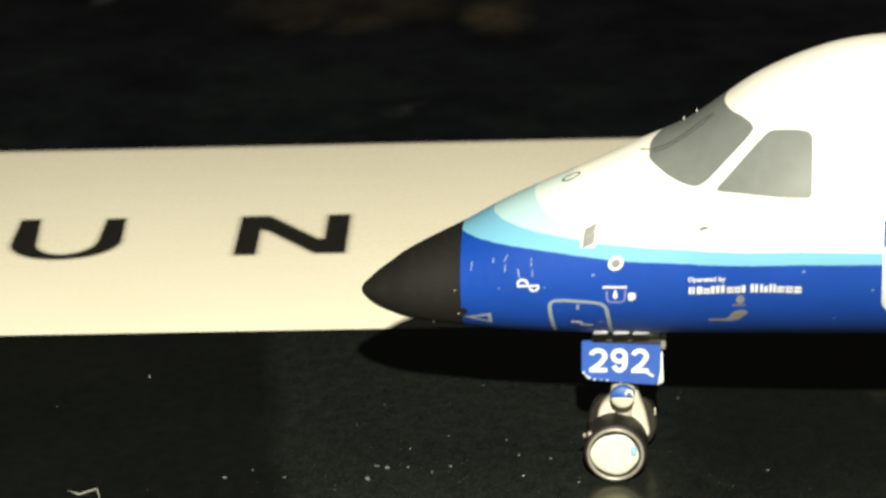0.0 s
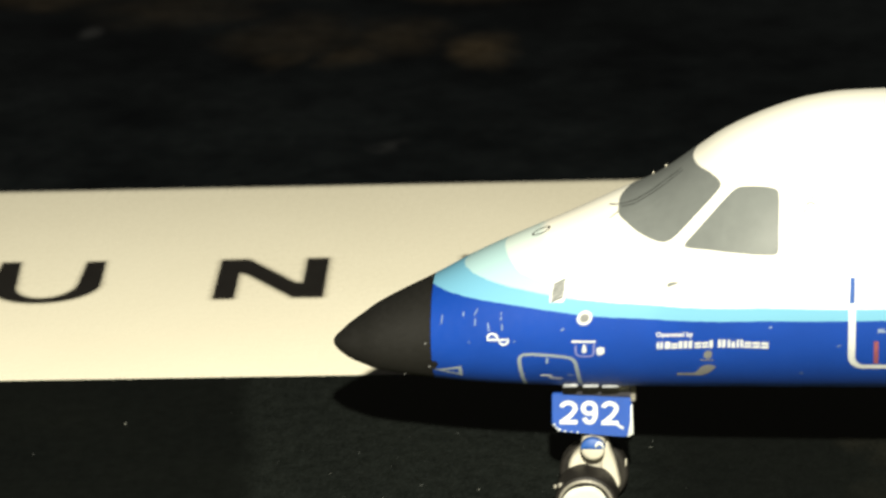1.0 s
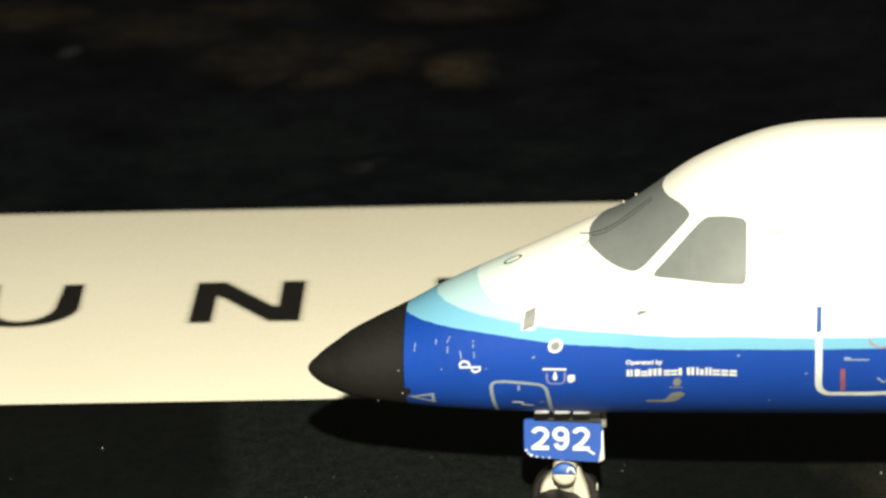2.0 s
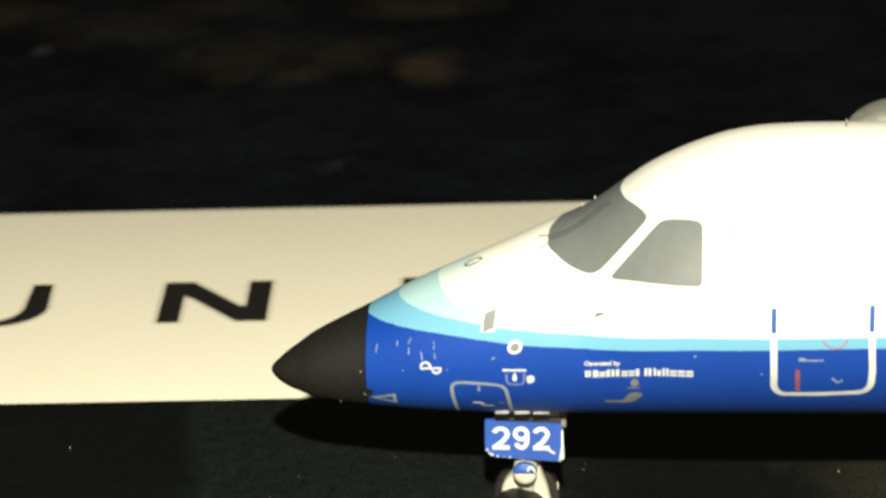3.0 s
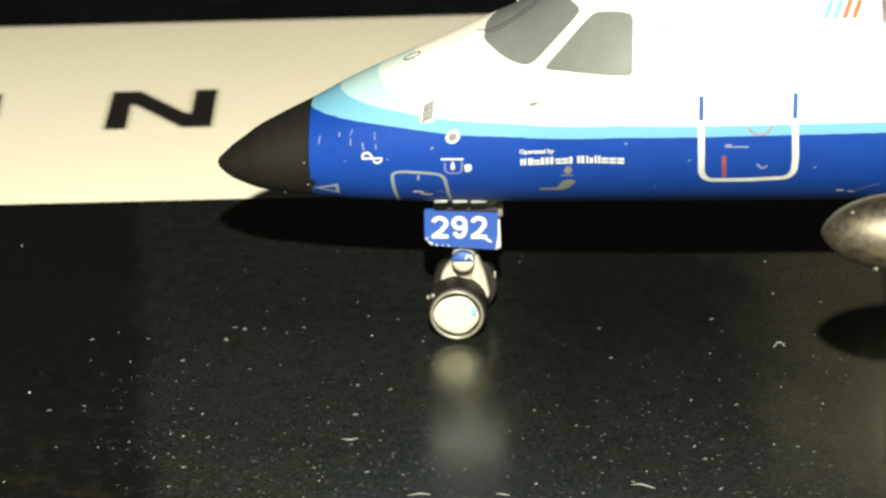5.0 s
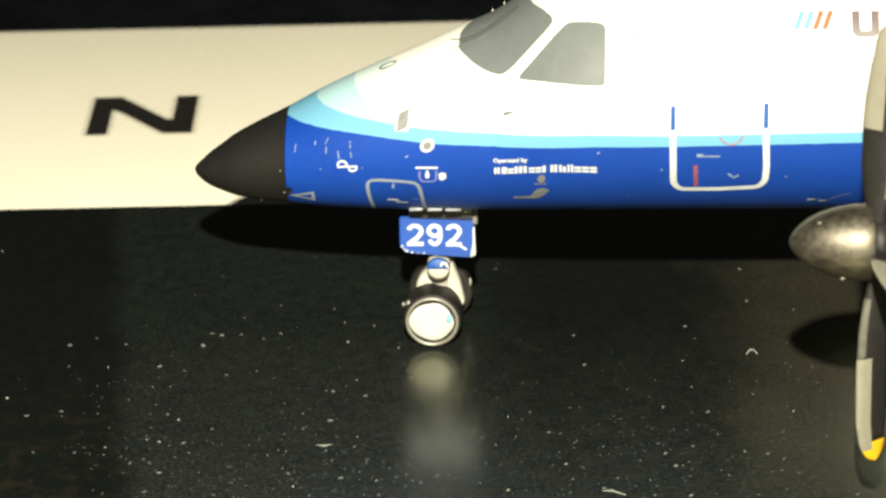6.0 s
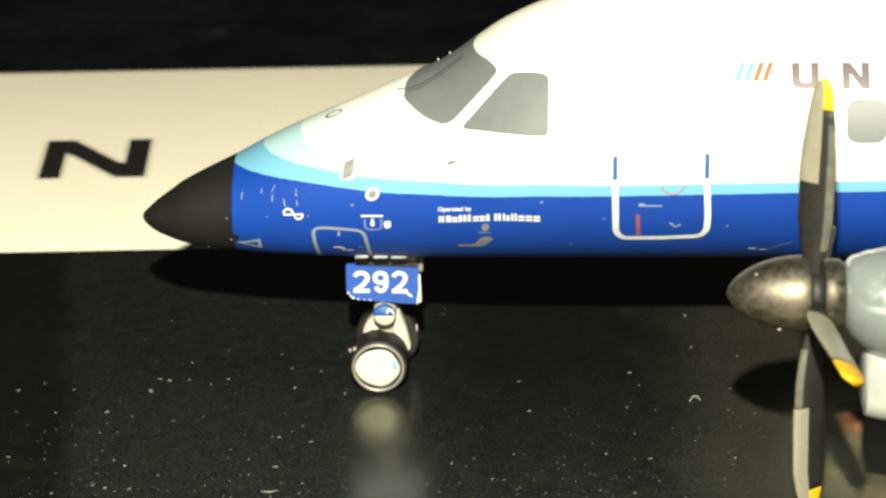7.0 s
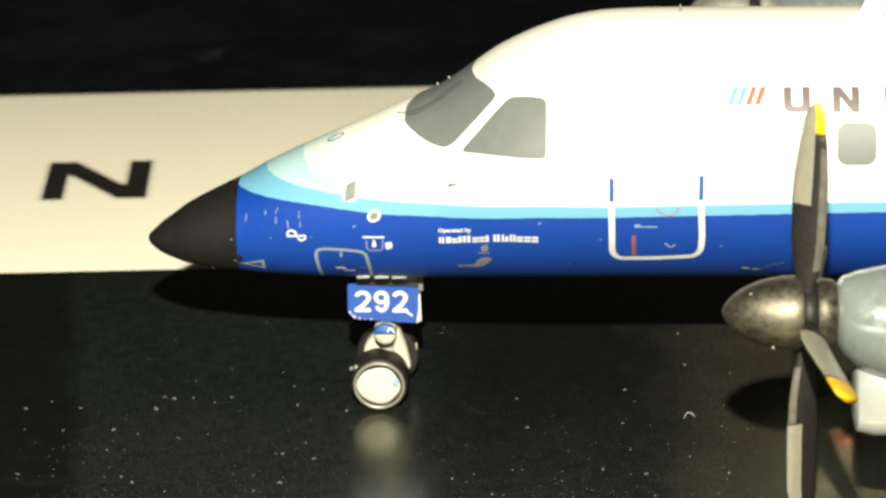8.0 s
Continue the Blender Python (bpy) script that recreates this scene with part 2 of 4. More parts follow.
def granite():
    """Near-black stone worktop: blue-black ground, brown feldspar crystals scattered in loose groups, a few pale flecks."""
    g = Graph("dark_brown_granite")
    co = g.coords()
    grain, cloud = g.noise(co, 0.5, 4.0, 0.7), g.noise(co, 0.05, 4.0, 0.65)
    warp = g.node("ShaderNodeTexNoise")
    warp.inputs["Scale"].default_value, warp.inputs["Detail"].default_value = 0.14, 3.0
    g.link(co, warp.inputs["Vector"])
    bent = g.node("ShaderNodeVectorMath", operation="MULTIPLY_ADD")
    g.link(warp.outputs["Color"], bent.inputs[0])
    bent.inputs[1].default_value = (7.0, 7.0, 0.0)
    g.link(co, bent.inputs[2])
    base = g.mix(g.ramp(g.math("ADD", g.math("MULTIPLY", cloud, 0.55), g.math("MULTIPLY", g.noise(co, 0.16, 3.0, 0.6), 0.45)), [(0.38, 0.0), (0.60, 1.0)]), (0.0006, 0.0013, 0.0017), g.ramp(grain, [(0.35, (0.0042, 0.0058, 0.0066)), (0.65, (0.0088, 0.0112, 0.0122))]))
    brown = g.ramp(grain, [(0.25, (0.034, 0.024, 0.012)), (0.75, (0.110, 0.082, 0.050))])

    def crystals(x, y, rx, ry):
        # one soft-edged crystal, its middle and half axes in millimetres
        off = g.node("ShaderNodeVectorMath", operation="SUBTRACT")
        g.link(bent.outputs[0], off.inputs[0])
        off.inputs[1].default_value = (x + 3.5, y + 3.5, 0)
        flat = g.node("ShaderNodeVectorMath", operation="MULTIPLY")
        g.link(off.outputs[0], flat.inputs[0])
        flat.inputs[1].default_value = (1 / rx, 1 / ry, 0)
        far = g.node("ShaderNodeVectorMath", operation="LENGTH")
        g.link(flat.outputs[0], far.inputs[0])
        return g.ramp(far.outputs["Value"], [(0.20, 1.0), (1.0, 0.0)], "EASE")

    total = None
    for x, y, rx, ry, much in ((-2.6, 94.0, 3.6, 6.2, 0.70), (-12.6, 92.4, 3.6, 5.0, 0.40), (-18.0, 92.0, 2.6, 4.5, 0.25), (-9.5, 98.0, 5.5, 7.0, 0.34), (-17.5, 98.0, 8.0, 9.0, 0.26),
                               (-29.0, 107.0, 9.0, 8.0, 0.30), (-41.0, 111.0, 7.0, 6.0, 0.50), (-5.0, 112.0, 9.0, 5.0, 0.42), (-22.0, 112.0, 8.0, 5.0, 0.30), (-47.0, 99.0, 6.0, 5.0, 0.20)):
        spot = g.math("MULTIPLY", crystals(x, y, rx, ry), much)
        total = spot if total is None else g.math("MAXIMUM", total, spot)
    # beyond the view the same crystals go on at random
    wide = g.math("MULTIPLY", g.ramp(g.noise(co, 0.03, 4.0, 0.7), [(0.50, 0.0), (0.72, 0.8)]), g.ramp(g.math("DIVIDE", g.node_axis(co, 1), 400.0), [(0.30, 0.0), (0.36, 1.0)]))
    total = g.math("MULTIPLY", g.math("MAXIMUM", total, wide), g.ramp(g.noise(co, 0.22, 3.0, 0.6), [(0.30, 0.55), (0.65, 1.0)]))
    fleck = g.math("MAXIMUM", crystals(-33.9, 100.6, 1.3, 2.6), g.math("MULTIPLY", crystals(-7.1, 70.9, 1.0, 1.2), 0.5))
    stone = g.mix(total, base, brown)
    g.link(g.mix(g.math("MULTIPLY", fleck, 0.9), stone, (0.035, 0.036, 0.038)), g.bsdf.inputs["Base Color"])
    g.bsdf.inputs["Roughness"].default_value = 0.35
    g.bsdf.inputs["Specular IOR Level"].default_value = 0.32
    g.bump(grain, 0.1, 0.0001)
    return g.mat


mat_livery, mat_screen, mat_bezel, mat_granite = livery(), screen_glass(), bezel_paint(), granite()
mat_shell = paint("white_plastic_shell", (0.62, 0.60, 0.54), 0.4, vary=0.05, grain=2)
mat_logo = paint("black_bezel_print", (0.012, 0.011, 0.010), 0.35, vary=0.2)
# see-through greys that paint a shaded halo round the bezel print
mat_halo = []
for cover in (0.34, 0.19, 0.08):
    mat_halo.append(paint("bezel_print_halo", (0.20, 0.19, 0.15), 0.35, vary=0.2))
    mat_halo[-1].node_tree.nodes["Principled BSDF"].inputs["Alpha"].default_value = cover


# ------------------------------------------------------------------ mesh helpers
def solid(name, verts, faces, material, parent=None, label="", smooth=True):
    """One mesh object from points in millimetres."""
    me = bpy.data.meshes.new(name)
    me.from_pydata([tuple(c * MM for c in v) for v in verts], [], faces)
    me.materials.append(material)
    bm = bmesh.new()
    bm.from_mesh(me)
    bmesh.ops.remove_doubles(bm, verts=bm.verts, dist=1e-7)
    bmesh.ops.recalc_face_normals(bm, faces=bm.faces)
    bm.to_mesh(me)
    bm.free()
    me.polygons.foreach_set("use_smooth", [smooth] * len(me.polygons))
    ob = new(name, me)
    if parent:
        ob.parent = parent
    if label:
        ob["label"] = label
    return ob


def sharp(ob, degrees=35):
    """Keep hard edges crisp on a smooth-shaded mesh."""
    ob.data.set_sharp_from_angle(angle=radians(degrees))
    return ob


def rings(loops, close_ends=True):
    """Faces that skin a row of equal closed loops of points."""
    n = len(loops[0])
    verts = [p for loop in loops for p in loop]
    faces = []
    for i in range(len(loops) - 1):
        for j in range(n):
            k = (j + 1) % n
            faces.append((i * n + j, i * n + k, (i + 1) * n + k, (i + 1) * n + j))
    if close_ends:
        faces.append(tuple(range(n)))
        faces.append(tuple((len(loops) - 1) * n + j for j in reversed(range(n))))
    return verts, faces


def turned(profile, centre, axis="x", n=32):
    """Loops of a lathe body: profile of (place along the axis, radius)."""
    loops = []
    for s, r in profile:
        loop = []
        for j in range(n):
            a = 2 * math.pi * j / n
            u, v = r * math.cos(a), r * math.sin(a)
            loop.append({"x": (s, u, v), "y": (u, s, v), "z": (u, v, s)}[axis])
        loops.append([tuple(c + d for c, d in zip(p, centre)) for p in loop])
    return rings(loops)


def slab(outline, y0, y1, bevel=0.05):
    """A plate with an outline in (x, z) between two depths, its rims bevelled."""
    cx = sum(p[0] for p in outline) / len(outline)
    cz = sum(p[1] for p in outline) / len(outline)

    def shrink(d):
        res = []
        for px, pz in outline:
            l = math.hypot(px - cx, pz - cz)
            res.append((px - (px - cx) / l * d, pz - (pz - cz) / l * d))
        return res

    small = shrink(bevel)
    return rings([[(p[0], y0, p[1]) for p in small], [(p[0], y0 + bevel, p[1]) for p in outline],
                  [(p[0], y1 - bevel, p[1]) for p in outline], [(p[0], y1, p[1]) for p in small]])


def rounded(x0, z0, x1, z1, r, n=5):
    """Outline of a rounded rectangle."""
    pts = []
    for cx, cz, a0 in ((x1 - r, z1 - r, 0), (x0 + r, z1 - r, 90), (x0 + r, z0 + r, 180), (x1 - r, z0 + r, 270)):
        for i in range(n + 1):
            a = radians(a0 + 90 * i / n)
            pts.append((cx + r * math.cos(a), cz + r * math.sin(a)))
    return pts


def soften(points, r, n=4, k=1.0):
    """Round the corners of a polygon; k: millimetres in one unit of its second coordinate."""
    res = []
    points = [(p[0], p[1] * k) for p in points]
    m = len(points)
    for i, p in enumerate(points):
        p = Vector(p)
        a, b = Vector(points[i - 1]) - p, Vector(points[(i + 1) % m]) - p
        ra, rb = min(r, a.length * 0.45), min(r, b.length * 0.45)
        pa, pb = p + a.normalized() * ra, p + b.normalized() * rb
        for i2 in range(n + 1):
            t = i2 / n
            q = pa * (1 - t) ** 2 + p * 2 * t * (1 - t) + pb * t ** 2
            res.append((q.x, q.y / k))
    return res


# ------------------------------------------------------------------ the fuselage's shape
# stations: x, height of the centre line, half height, half width
STATIONS = [(-0.68, 7.90, 0.0, 0.0), (-0.4, 7.89, 0.40, 0.44), (0.0, 7.94, 0.71, 0.78), (0.5, 8.02, 0.99, 1.08), (1.0, 8.12, 1.26, 1.38),
            (2.0, 8.32, 1.61, 1.77), (3.4, 8.60, 2.02, 2.22), (5.0, 8.98, 2.50, 2.75), (6.8, 9.37, 2.94, 3.23), (8.7, 9.78, 3.35, 3.68),
            (10.7, 10.25, 3.80, 4.10), (12.0, 10.53, 4.07, 4.32), (12.8, 10.80, 4.32, 4.55), (13.6, 11.10, 4.60, 4.80), (14.5, 11.42, 4.90, 5.05),
            (15.5, 11.69, 5.15, 5.25), (16.5, 11.90, 5.36, 5.39), (17.8, 12.11, 5.55, 5.55), (19.2, 12.22, 5.65, 5.65), (21.0, 12.26, 5.68, 5.68),
            (24.0, 12.28, 5.68, 5.68), (62.0, 12.28, 5.68, 5.68), (80.0, 13.6, 4.2, 4.1), (92.0, 15.3, 2.2, 2.0), (98.0, 16.3, 0.9, 0.8)]
_s = np.array([math.sqrt(row[0] + 0.68) for row in STATIONS])
_v = np.array([row[1:] for row in STATIONS])
_d = np.diff(_v, axis=0) / np.diff(_s)[:, None]
_m = np.zeros_like(_v)
_m[0], _m[-1] = _d[0], _d[-1]
for _i in range(1, len(_s) - 1):
    _ok = _d[_i - 1] * _d[_i] > 0
    _m[_i] = np.where(_ok, 2 * _d[_i - 1] * _d[_i] / np.where(_ok, _d[_i - 1] + _d[_i], 1), 0)


def section(x):
    """Centre height, half height and half width of the body at x."""
    s = math.sqrt(max(0.0, x + 0.68))
    i = int(min(len(_s) - 2, max(0, np.searchsorted(_s, s) - 1)))
    h = _s[i + 1] - _s[i]
    t = (s - _s[i]) / h
    v = (2 * t ** 3 - 3 * t ** 2 + 1) * _v[i] + (t ** 3 - 2 * t ** 2 + t) * h * _m[i] + (3 * t ** 2 - 2 * t ** 3) * _v[i + 1] + (t ** 3 - t ** 2) * h * _m[i + 1]
    return tuple(float(c) for c in v)


def skin(x, phi, out=0.0):
    """A point of the body: phi in degrees from the top, positive on the side of the nose gear's number plate; out: how proud it lies."""
    zc, b, a = section(x)
    p = radians(phi)
    n = Vector((0, -math.sin(p) / max(a, 1e-4), math.cos(p) / max(b, 1e-4))).normalized()
    return (x, -a * math.sin(p) + n.y * out, zc + b * math.cos(p) + n.z * out)


def phi_at(x, z):
    zc, b = section(x)[:2]
    return math.degrees(math.acos(max(-1, min(1, (z - zc) / b))))


def decal(name, outline, material, parent, label="", out=0.02, holes=(), step=7.0):
    """A thin printed film on the body, its outline given as (x, phi)."""
    bm = bmesh.new()
    edges = []
    for loop in (outline, *holes):
        vs = [bm.verts.new((p[0], p[1] * 0.1, 0)) for p in loop]
        edges += [bm.edges.new((vs[i - 1], vs[i])) for i in range(len(vs))]
    bmesh.ops.triangle_fill(bm, use_beauty=True, edges=edges)
    ys = [v.co.y for v in bm.verts]
    y = math.ceil(min(ys) / (step * 0.1)) * step * 0.1
    while y < max(ys):
        bmesh.ops.bisect_plane(bm, geom=bm.verts[:] + bm.edges[:] + bm.faces[:], plane_co=(0, y, 0), plane_no=(0, 1, 0))
        y += step * 0.1
    xs = [v.co.x for v in bm.verts]
    if min(xs) < 21:
        x = math.ceil(min(xs) * 2) / 2
        while x < max(xs):
            bmesh.ops.bisect_plane(bm, geom=bm.verts[:] + bm.edges[:] + bm.faces[:], plane_co=(x, 0, 0), plane_no=(1, 0, 0))
            x += 0.5
    for v in bm.verts:
        v.co = Vector(skin(v.co.x, v.co.y * 10, out)) * MM
    bmesh.ops.recalc_face_normals(bm, faces=bm.faces)
    for f in bm.faces:
        f.smooth = True
        if f.normal.dot(f.calc_center_median() - Vector((f.calc_center_median().x, 0, 0.011))) < 0:
            f.normal_flip()
    me = bpy.data.meshes.new(name)
    bm.to_mesh(me)
    bm.free()
    me.materials.append(material)
    ob = new(name, me)
    ob.parent = parent
    if label:
        ob["label"] = label
    return ob


def ribbon(name, path, width, material, parent, label="", out=0.025, closed=False):
    """A printed line of a width on the body along (x, phi) points."""
    pts = []
    n = len(path)
    for i in range(n if closed else n - 1):
        p, q = path[i], path[(i + 1) % n]
        k = max(1, int(max(abs(q[1] - p[1]) / 4, abs(q[0] - p[0]) / 0.4)))
        pts += [(p[0] + (q[0] - p[0]) * j / k, p[1] + (q[1] - p[1]) * j / k) for j in range(k)]
    if not closed:
        pts.append(path[-1])
    m = len(pts)
    verts, faces = [], []
    for i in range(m):
        a, b = (pts[i - 1], pts[(i + 1) % m]) if closed else (pts[max(0, i - 1)], pts[min(m - 1, i + 1)])
        r = section(pts[i][0])[2] * math.pi / 180
        d = Vector((b[0] - a[0], (b[1] - a[1]) * r)).normalized() * width / 2
        for s in (-1, 1):
            verts.append(skin(pts[i][0] - d.y * s, pts[i][1] + d.x * s / r, out))
    for i in range(m if closed else m - 1):
        k = (i + 1) % m
        faces.append((2 * i, 2 * i + 1, 2 * k + 1, 2 * k))
    return solid(name, verts, faces, material, parent, label)


def letters(text, size, bold=0.0):
    """A flat mesh of the built-in font, as points and faces, its lower left corner at the origin."""
    cu = bpy.data.curves.new("lettering", "FONT")
    cu.body, cu.size, cu.offset, cu.resolution_u = text, size, bold, 3
    ob = new("lettering", cu)
    me = bpy.data.meshes.new_from_object(ob.evaluated_get(bpy.context.evaluated_depsgraph_get()))
    pts, faces = [tuple(v.co) for v in me.vertices], [tuple(p.vertices) for p in me.polygons]
    bpy.data.objects.remove(ob)
    bpy.data.curves.remove(cu)
    bpy.data.meshes.remove(me)
    return pts, faces


def fitted(pts, x0, z0, x1, z1):
    """Stretch flat points to a box."""
    ax, bx = min(p[0] for p in pts), max(p[0] for p in pts)
    ay, by = min(p[1] for p in pts), max(p[1] for p in pts)
    return [(x0 + (p[0] - ax) / (bx - ax) * (x1 - x0), z0 + (p[1] - ay) / (by - ay) * (z1 - z0)) for p in pts]


# ------------------------------------------------------------------ setting
def box(x0, x1, y0, y1, z0, z1, bevel):
    """A block with rounded upper and lower rims."""
    outline = rounded(x0, y0, x1, y1, max(bevel, 8.0), 6)
    cx, cy = (x0 + x1) / 2, (y0 + y1) / 2

    def ring(d, z):
        return [(p[0] - d * (1 if p[0] > cx else -1), p[1] - d * (1 if p[1] > cy else -1), z) for p in outline]

    loops = []
    for k in range(5):
        a = math.pi / 2 * k / 4
        loops.append(ring(bevel * (1 - math.sin(a)), z0 + bevel * (1 - math.cos(a))))
    for k in range(5):
        a = math.pi / 2 * k / 4
        loops.append(ring(bevel * (1 - math.cos(a)), z1 - bevel * (1 - math.sin(a))))
    return rings(loops)


v, f = box(-900, 900, -500, 700, -48, -8, 4)
tagged(solid("worktop", v, f, mat_granite, smooth=False), "near-black and brown polished granite worktop", "worktop", kind="structure")

# the tablet lies turned a little against the model
TURN = 3.13
NEAR, FAR = 14.68, 42.05
tablet = tagged(new("tablet"), "white-framed tablet lying face up, black dusty screen", "tablet")
tablet.matrix_basis = pose(0, 0, 0, 0, 0, TURN)
TW, TL = 132.0, 150.0
v, f = box(-TW, TW, FAR - TL - 27, FAR, -7.9, -0.03, 3.2)
sharp(solid("shell", v, f, mat_shell, tablet, "white plastic back shell"), 60)


def frame_band():
    """The white rim round the screen: one flat ring with a rolled outer edge."""
    x0, x1, y0, y1 = -TW + 0.4, TW - 0.4, FAR - TL - 26.6, FAR
    outer = rounded(x0, y0, x1, y1, 9, 6)
    inner = rounded(x0 + 22, y0 + 26.6, x1 - 22, NEAR, 0.6, 6)

    def ring(o, d, z):
        cx, cy = (x0 + x1) / 2, (y0 + y1) / 2
        return [(p[0] - d * (1 if p[0] > cx else -1), p[1] - d * (1 if p[1] > cy else -1), z) for p in o]

    loops = [ring(inner, 0, -0.25), ring(inner, 0, 0.0), ring(outer, 1.5, 0.0), ring(outer, 0.8, -0.06), ring(outer, 0.3, -0.22), ring(outer, 0, -0.6),
             ring(outer, 0, -1.4), ring(inner, 0, -1.4), ring(inner, 0, -0.25)]
    return rings(loops, False)


v, f = frame_band()
bezel = sharp(solid("bezel", v, f, mat_bezel, tablet, "cream-white glossy bezel"), 50)
v, f = slab([(-TW + 22.3, FAR - TL + 0.3), (TW - 22.3, FAR - TL + 0.3), (TW - 22.3, NEAR + 0.02), (-TW + 22.3, NEAR + 0.02)], -0.6, 0.0, 0.01)
v = [(p[0], p[2], p[1]) for p in v]
solid("screen", v, f, mat_screen, tablet, "black glossy screen glass with dust", smooth=False)


def printed(name, outline):
    """A dark print on the bezel, its outline in the tablet's own plane."""
    vs = [(p[0], p[1], 0.012) for p in outline]
    ob = solid(name, vs, [tuple(range(len(vs)))], mat_logo, bezel, "black print on the bezel", smooth=False)
    # soft shade painted as a fading halo, a third of a millimetre wide
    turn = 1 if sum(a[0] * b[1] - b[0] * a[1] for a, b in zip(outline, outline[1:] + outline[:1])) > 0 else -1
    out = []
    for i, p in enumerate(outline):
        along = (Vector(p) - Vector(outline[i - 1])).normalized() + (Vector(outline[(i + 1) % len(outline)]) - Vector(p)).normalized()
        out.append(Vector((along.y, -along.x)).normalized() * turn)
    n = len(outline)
    for shade, a, b in ((mat_halo[0], 0.0, 0.10), (mat_halo[1], 0.10, 0.20), (mat_halo[2], 0.20, 0.32)):
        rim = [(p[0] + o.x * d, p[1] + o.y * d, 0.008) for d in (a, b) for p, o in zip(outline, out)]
        solid("print_halo", rim, [(i, (i + 1) % n, n + (i + 1) % n, n + i) for i in range(n)], shade, ob, "grey halo of shade painted round the print", smooth=False)
    return ob


def arc(cx, cy, rx, ry, a0, a1, n=10):
    return [(cx + rx * math.cos(radians(a0 + (a1 - a0) * i / n)), cy + ry * math.sin(radians(a0 + (a1 - a0) * i / n))) for i in range(n + 1)]


LOW, HIGH = 24.42, 29.73
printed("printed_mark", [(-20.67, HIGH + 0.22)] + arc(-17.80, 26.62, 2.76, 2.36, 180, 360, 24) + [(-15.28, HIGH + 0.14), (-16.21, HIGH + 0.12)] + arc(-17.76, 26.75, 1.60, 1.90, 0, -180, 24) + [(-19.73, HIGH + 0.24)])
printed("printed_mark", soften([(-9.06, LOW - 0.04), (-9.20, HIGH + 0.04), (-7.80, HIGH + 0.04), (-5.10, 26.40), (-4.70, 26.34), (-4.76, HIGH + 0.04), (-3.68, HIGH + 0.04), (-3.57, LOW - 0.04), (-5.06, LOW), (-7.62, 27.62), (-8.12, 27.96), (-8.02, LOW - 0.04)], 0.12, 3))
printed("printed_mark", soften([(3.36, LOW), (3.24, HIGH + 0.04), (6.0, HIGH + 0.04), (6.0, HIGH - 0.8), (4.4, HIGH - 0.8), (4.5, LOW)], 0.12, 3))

# ------------------------------------------------------------------ the model aeroplane
plane = tagged(new("model_airplane"), "die-cast turboprop airliner model, blue and white livery, standing on a tablet", "model airplane")


def hull(name, xs, material, label, n=96):
    loops = [[skin(x, 360 * j / n) for j in range(n)] for x in xs]
    return solid(name, *rings(loops), material, plane, label)


nose_xs = [-0.68 + 4.08 * (i / 26) ** 2 for i in range(1, 27)]
nose_cone = hull("nose_cone", nose_xs, mat_black, "matt black nose cone")
body_xs = [3.4 + 0.02] + [3.4 + 0.25 * i for i in range(1, 75)] + [24, 30, 40, 50, 62] + [62 + 3 * i for i in range(1, 13)]
fuselage = hull("fuselage", body_xs, mat_livery, "white fuselage with cyan line and blue belly")
sharp(nose_cone, 50), sharp(fuselage, 50)

# flight deck glazing, printed grey
front = soften([(10.62, 21), (10.64, 5), (11.1, -12), (11.6, -36), (12.9, -46), (14.5, -34), (13.62, -16), (13.40, 2), (13.62, 15), (14.52, 34.6), (14.36, 37.6), (13.57, 43.6), (12.52, 51.8), (11.86, 45.6), (11.28, 37.6), (10.76, 26.0)], 0.42, 5, 0.075)
decal("windshield", front, mat_grey, fuselage, "grey printed windshield", step=5)
for side in (1, -1):
    win = soften([(13.04, side * 56.0), (15.03, side * 39.3), (15.99, side * 43.4), (16.56, side * 46.6), (16.53, side * 73.0), (15.5, side * 70.2), (14.5, side * 66.0), (13.3, side * 58.6)], 0.26, 5, 0.085)
    decal("side_window", win, mat_grey, fuselage, "grey printed flight deck window", step=5)
    for k in range(11):
        x = 28.93 + k * 3.6
        o = []
        for px, pz in rounded(-0.79, -0.86, 0.79, 0.86, 0.44):
            o.append((x + px, side * (70.4 - pz / 5.68 * 180 / math.pi)))
        decal("cabin_window", o, mat_grey, fuselage, "grey printed cabin window")
# wipers: two long dark arms with short shafts in front of the glass
ribbon("wiper", [(10.27, 8.9), (10.67, 13.7), (11.27, 15.0), (11.81, 12.0), (12.33, 8.8), (13.0, 7.0)], 0.055, mat_ink_wiper, fuselage, "thin dark wiper line", out=0.04)
ribbon("wiper", [(10.72, 16.6), (11.28, 18.0), (11.89, 14.6), (12.41, 12.3), (13.05, 9.6)], 0.045, mat_ink_wiper, fuselage, "thin dark wiper line", out=0.04)
ribbon("wiper", [(10.30, 22.6), (10.66, 19.7)], 0.05, mat_ink_wiper, fuselage, "short dark wiper shaft", out=0.04)

# passenger door outline: blue over the white, white over the blue
def door_side(x, z_top, z_mid, name):
    ribbon(name, [(x, phi_at(x, z_top)), (x, phi_at(x, z_mid))], 0.19, mat_blue, fuselage, "blue printed door line")


